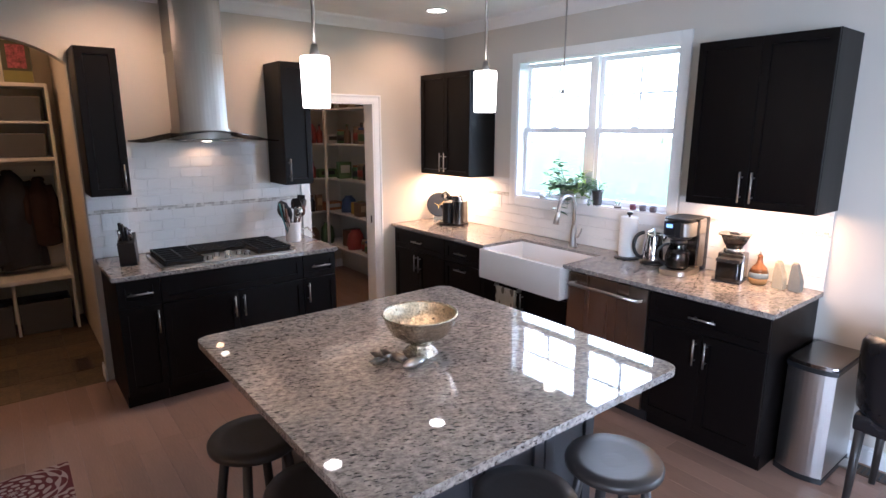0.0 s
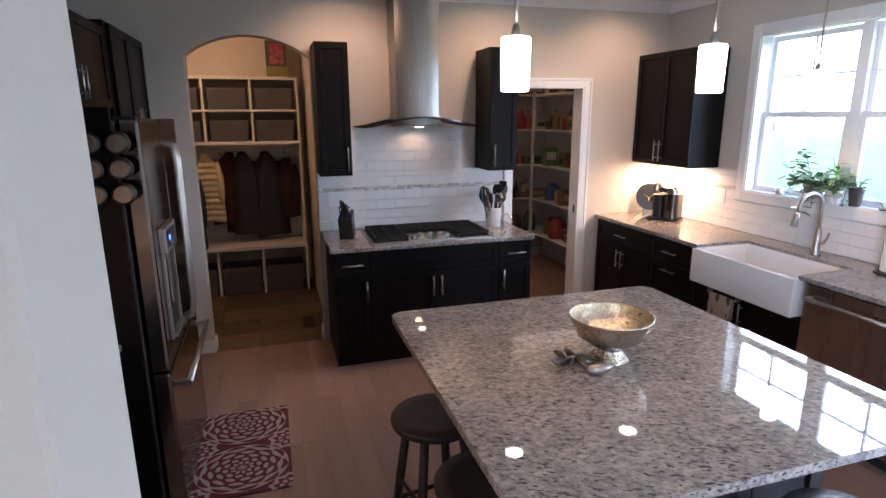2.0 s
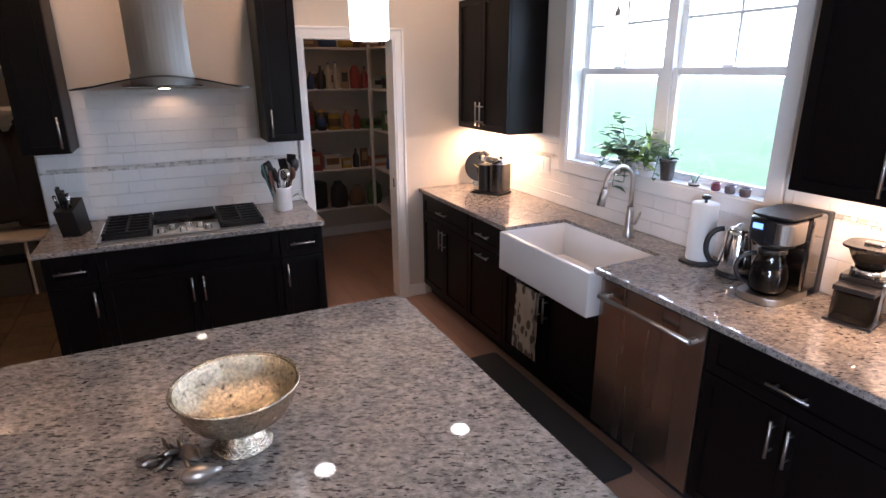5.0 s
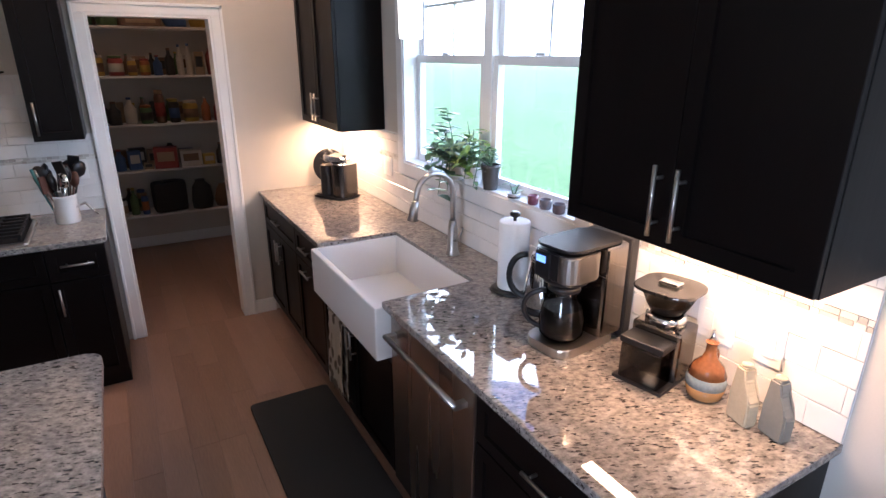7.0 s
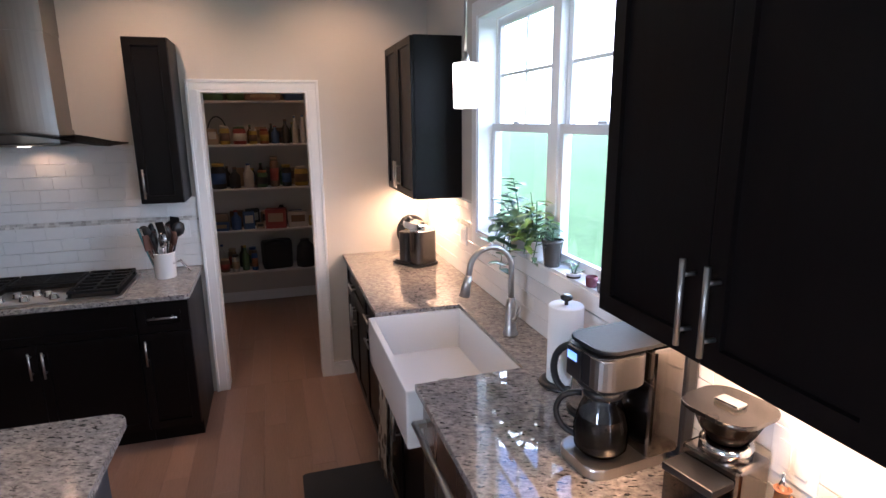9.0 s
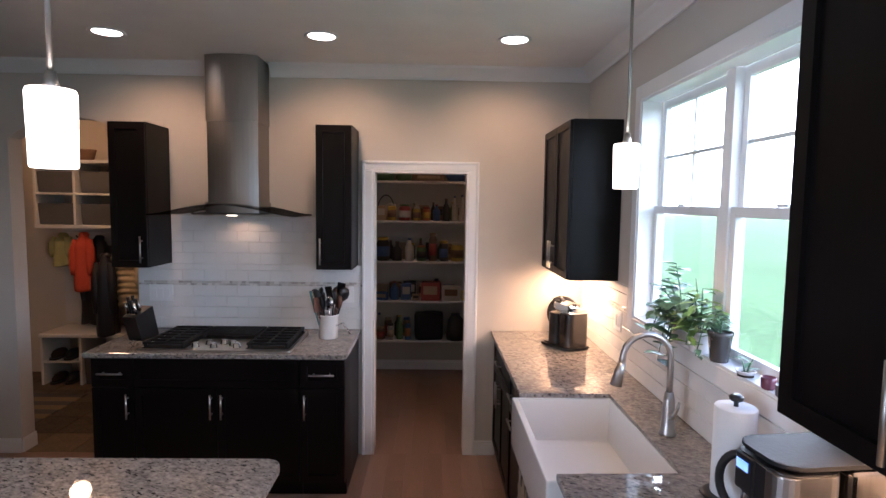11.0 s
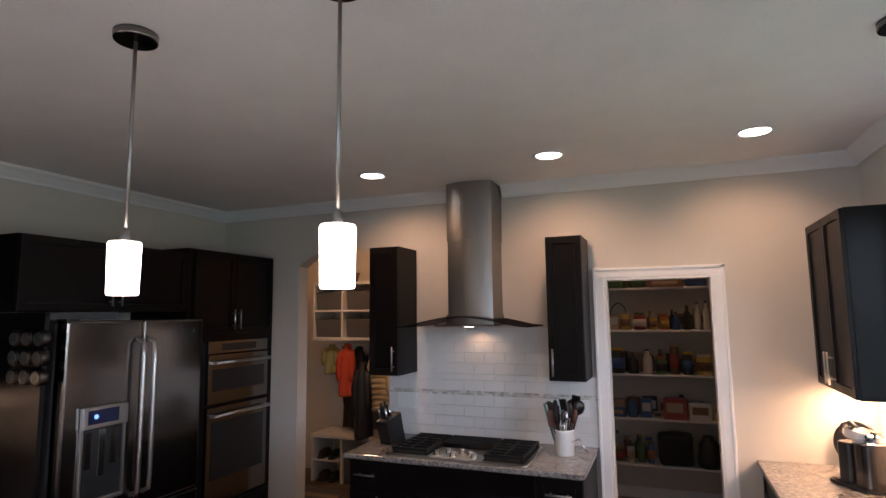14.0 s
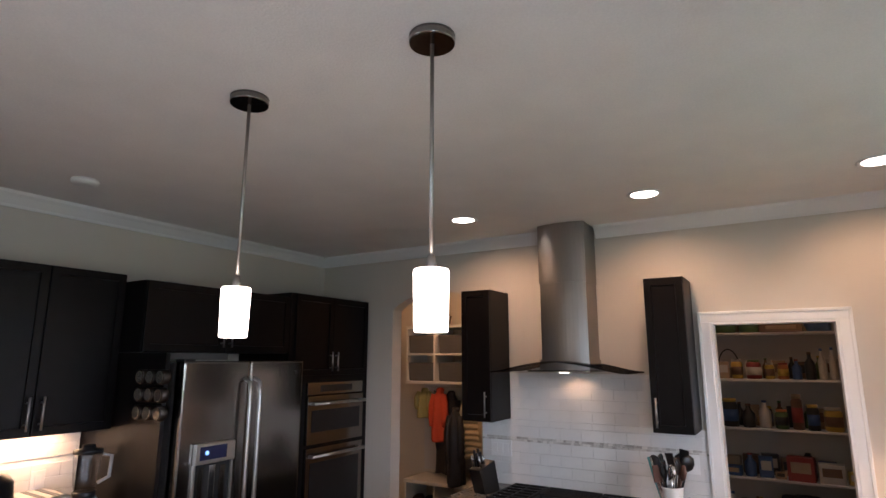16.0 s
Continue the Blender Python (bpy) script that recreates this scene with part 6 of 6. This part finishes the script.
SIDE = [
    (0, "c5 .07 .2 g0 .10 .24 j5 .05 .14 j8 .05 .14 b1 .04 .2 c4 .07 .2 j4 .05 .12 g5 .08 .22"),
    (1, "g2 .09 .2 c1 .06 .14 c5 .08 .16 g3 .08 .2 c8 .07 .18 j4 .05 .2 c1 .07 .16 g5 .08 .2"),
    (2, "c3 .06 .2 j3 .05 .16 j5 .05 .18 b7 .04 .24 b3 .04 .22 b4 .04 .2 j1 .05 .18 b5 .04 .22 c1 .05 .2 j5 .05 .2 c8 .05 .2"),
    (3, "j3 .05 .16 b5 .04 .22 j5 .05 .2 b7 .04 .24 j8 .05 .18 b3 .04 .2 c1 .05 .22 j4 .05 .16 b7 .04 .22 j5 .05 .18 c1 .05 .2"),
    (4, "c5 .08 .16 c8 .08 .1 c7 .08 .14 g5 .08 .2 c3 .08 .14"),
]
count = 0
ends = {}
for rows_k, start, step, line in ((BACK, -1.66, (1, 0), 1.835), (BACK_B, -0.93, (1, 0), 1.84), (BEHIND, -1.68, (1, 0), 2.0), (SIDE, 1.62, (0, -1), -0.27)):
    for level, text in rows_k:
        words = text.split()
        at = max(start, ends.get(level, -9)) if rows_k is BACK_B else start
        for k in range(0, len(words), 3):
            kind, c, r, h = words[k][0], int(words[k][1]), float(words[k + 1]), float(words[k + 2])
            wide = r * (1.35 if kind == "c" else 1.15)
            at += (step[0] + step[1]) * (wide + 0.006)
            rng = random.Random(count)
            x, y = (at, line + rng.uniform(-0.025, 0.02)) if step[0] else (line + rng.uniform(-0.06, 0.04), at)
            if kind != "s" and not (step[0] and x > -0.20):
                MAKERS[kind](count, (x, y, PZ[level]), r, min(h, 0.36), c)
            at += (step[0] + step[1]) * (wide + 0.006)
            count += 1
        if rows_k is BACK:
            ends[level] = at
bag_t = thing("black_bag", "black soft cooler bag on the low pantry shelf", "bag", (-1.10, 1.84, PZ[0]), 8)
bm = slab(-0.15, 0.15, -0.08, 0.09, 0.001, 0.29, 0.04)
for v in bm.verts:
    v.co.x += 0.012 * noise.noise(v.co * 9)
part("body", bm, plain("black_canvas", (0.012, 0.012, 0.014), 0.8), bag_t)
part("strap", tube(B(), [(-0.12, -0.06, 0.27), (-0.05, -0.075, 0.31), (0.05, -0.075, 0.31), (0.12, -0.06, 0.27)], 0.010, 8), BLACK, bag_t)
wb = thing("wire_basket", "small basket with a tall black hoop handle", "basket", (-1.565, 1.975, PZ[3]))
part("bowl", lathe(B(), [(0.075, 0.001), (0.09, 0.09), (0.085, 0.092), (0.07, 0.01)], 0, 0, 20), PALETTE[8], wb)
part("hoop", tube(B(), [(0.088 * math.cos(radians(a)), 0, 0.09 + 0.17 * math.sin(radians(a))) for a in range(0, 181, 15)], 0.006, 8), BLACK, wb)


# ---- tiles, boards and other pieces of the setting ----
def tile_mesh(name, w, d, h, material, bevel):
    bm = B()
    box(bm, -w / 2, w / 2, -d, 0, -h / 2, h / 2)
    bmesh.ops.bevel(bm, geom=[e for e in bm.edges if all(v.co.y < -d * 0.5 for v in e.verts)], offset=bevel, segments=1, affect="EDGES")
    return mesh_of(name, bm, material)


def piece(name, me, parent, m):
    ob = new(name, me)
    ob.parent = parent
    ob.matrix_basis = m
    return ob


TW, TH, GAP = 0.1524, 0.0762, 0.0022
GAPX = 0.0005
FULL = tile_mesh("tile", TW - GAPX, 0.007, TH - GAP, TILE, 0.001)
CUTS = {}


def lay_tiles(back, along, z0, z1, hole=None):
    """Courses of running-bond tiles over a stretch from 0 to along, on local x and z, leaving out the band and a hole."""
    z, row = z0, 0
    while z < z1 - 0.01:
        top = min(z + TH, z1)
        if 1.19 < z + TH / 2 and z < 1.252 and abs(z - 1.2) < 0.2 and z + TH > 1.198:
            if z < 1.198:
                top = 1.198
            else:
                z = 1.252
                top = min(z + TH, z1)
        x = -TW / 2 * (row % 2)
        while x < along - 0.005:
            a, b = max(x, 0), min(x + TW, along)
            spans = [(a, b)]
            if hole and top > hole[2] and z < hole[3]:
                spans = [s for s in ((a, min(b, hole[0])), (max(a, hole[1]), b)) if s[1] - s[0] > 0.008]
                if z < hole[2] - 0.008 and not (b <= hole[0] or a >= hole[1]):
                    spans = [(a, b)]
            for s, e in spans:
                t_top = top
                if hole and z < hole[2] < top and e > hole[0] and s < hole[1]:
                    t_top = hole[2]
                w, h = e - s - GAPX, t_top - z - GAP
                if w < 0.006 or h < 0.006:
                    continue
                key = (round(w, 3), round(h, 3))
                if key == (round(TW - GAPX, 3), round(TH - GAP, 3)):
                    me = FULL
                else:
                    if key not in CUTS:
                        CUTS[key] = tile_mesh("tile", w, 0.007, h, TILE, 0.001)
                    me = CUTS[key]
                piece("tile", me, back, pose((s + e) / 2, -0.004, (z + t_top) / 2))
            x += TW
        z = top if top != 1.198 else 1.252
        row += 1


def band_into(back, x0, x1, seed):
    """A mosaic strip of small stone chips between the courses."""
    rng = random.Random(seed)
    bm = B()
    for r in range(3):
        x = x0 - rng.random() * 0.02
        while x < x1 - 0.006:
            w = rng.uniform(0.016, 0.045)
            a, b = max(x, x0) + 0.001, min(x + w, x1) - 0.001
            if b - a > 0.004:
                z = 1.2 + 0.0172 * r
                box(bm, a, b, -0.008 - rng.random() * 0.003, -0.004, z, z + 0.0155)
            x += w
    ob = part("mosaic_band", bm, MOSAIC, back, "band of small grey stone mosaic chips")
    tagged(ob, kind="stuff")


m, n, l, p = shader("stone_mosaic")
geo, ramp = n.new("ShaderNodeNewGeometry"), n.new("ShaderNodeValToRGB")
for e, (at, c) in zip(ramp.color_ramp.elements, ((0.0, (0.38, 0.36, 0.33)), (1.0, (0.74, 0.72, 0.68)))):
    e.position, e.color = at, (*c, 1)
l.new(geo.outputs["Random Per Island"], ramp.inputs["Fac"])
l.new(ramp.outputs[0], p.inputs["Base Color"])
p.inputs["Roughness"].default_value = 0.35
MOSAIC = m

bn = thing("wall_backsplash", "white subway tile backsplash behind the cooktop", "backsplash", (-3.122, -0.0005, 0), 0, kind="structure")
part("grout", slab(0.0, 1.556, -0.004, -0.0005, ZC + 0.001, 1.37), GROUT, bn)
part("grout", slab(0.235, 1.283, -0.004, -0.0005, 1.37, 1.705), GROUT, bn)
lay_tiles(bn, 1.556, ZC + 0.002, 1.372)
bn2 = thing("wall_backsplash", "white subway tile field under the range hood", "backsplash", (-2.887, -0.0005, 0), 0, kind="structure")
lay_tiles(bn2, 1.048, 1.374, 1.705)
band_into(bn, 0.0, 1.556, 1)
be = thing("wall_backsplash", "white subway tile backsplash along the window wall", "backsplash", (-0.0005, -0.003, 0), -90, kind="structure")
part("grout", slab(0.0, 3.447, -0.004, -0.0005, ZC + 0.001, 1.150), GROUT, be)
part("grout", slab(0.0, 0.95, -0.004, -0.0005, 1.150, 1.378), GROUT, be)
part("grout", slab(2.552, 3.447, -0.004, -0.0005, 1.150, 1.374), GROUT, be)
lay_tiles(be, 3.447, ZC + 0.002, 1.374, (0.952, 2.55, 1.150, 2.5))
band_into(be, 0.0, 0.948, 2)
band_into(be, 2.554, 3.447, 3)
bw = thing("wall_backsplash", "white subway tile backsplash on the west wall", "backsplash", (XL + 0.0005, -3.897, 0), 90, kind="structure")
part("grout", slab(0.0, 1.842, -0.004, -0.0005, ZC + 0.001, 1.408), GROUT, bw)
lay_tiles(bw, 1.842, ZC + 0.002, 1.405)

# floor boards
fl = thing("floor", "brown oak plank floor", "floor", (0, 0, 0), kind="structure")
PW = 0.127
rngf = random.Random(11)
BOARDS = {}


def board(w, length):
    key = (round(w, 3), round(length, 1))
    if key not in BOARDS:
        bm = B()
        box(bm, -w / 2 + 0.0003, w / 2 - 0.0003, -key[1] / 2 + 0.0003, key[1] / 2 - 0.0003, -0.012, 0)
        bmesh.ops.bevel(bm, geom=[e for e in bm.edges if all(v.co.z > -0.001 for v in e.verts)], offset=0.0007, segments=1, affect="EDGES")
        BOARDS[key] = mesh_of("plank", bm, PLANK)
    return BOARDS[key]


def boards(x0, x1, y0, y1, parent):
    x = x0
    while x < x1 - 0.02:
        w = min(PW, x1 - x)
        y = y0
        first = True
        while y < y1 - 0.001:
            length = round(rngf.uniform(0.4, 1.2) if first else rngf.uniform(0.8, 1.6), 1)
            if y1 - y - length < 0.3:
                length = round(y1 - y, 1)
            first = False
            if length > 0.05:
                piece("plank", board(w, length), parent, pose(x + w / 2, y + length / 2, 0))
            y += length
        x += w


boards(XL, 0.0, -5.0, 0.0, fl)
fp = thing("floor_pantry", "brown oak plank floor of the pantry", "floor", (0, 0, 0), kind="structure")
boards(-1.72, -0.09, 0.0, 2.1, fp)
solid("floor_dining", slab(XL, 0, YS, -5.0, -0.012, -0.0005), PLANK, "brown oak floor behind the kitchen", "floor", "structure")
ft = thing("floor_mudroom", "brown slate tile floor of the mudroom", "floor", (0, 0, 0), kind="structure")
bm = B()
box(bm, -0.1635, 0.1635, -0.1635, 0.1635, -0.011, 0.0)
bmesh.ops.bevel(bm, geom=[e for e in bm.edges if all(v.co.z > -0.001 for v in e.verts)], offset=0.003, segments=1, affect="EDGES")
SLAB = mesh_of("tile", bm, SLATE)
for i in range(7):
    for j in range(6):
        piece("tile", SLAB, ft, pose(-5.13 + 0.33 * i, 0.165 + 0.0 + 0.33 * j, 0.001 + 0.0006 * ((i * 7 + j * 3) % 3)))
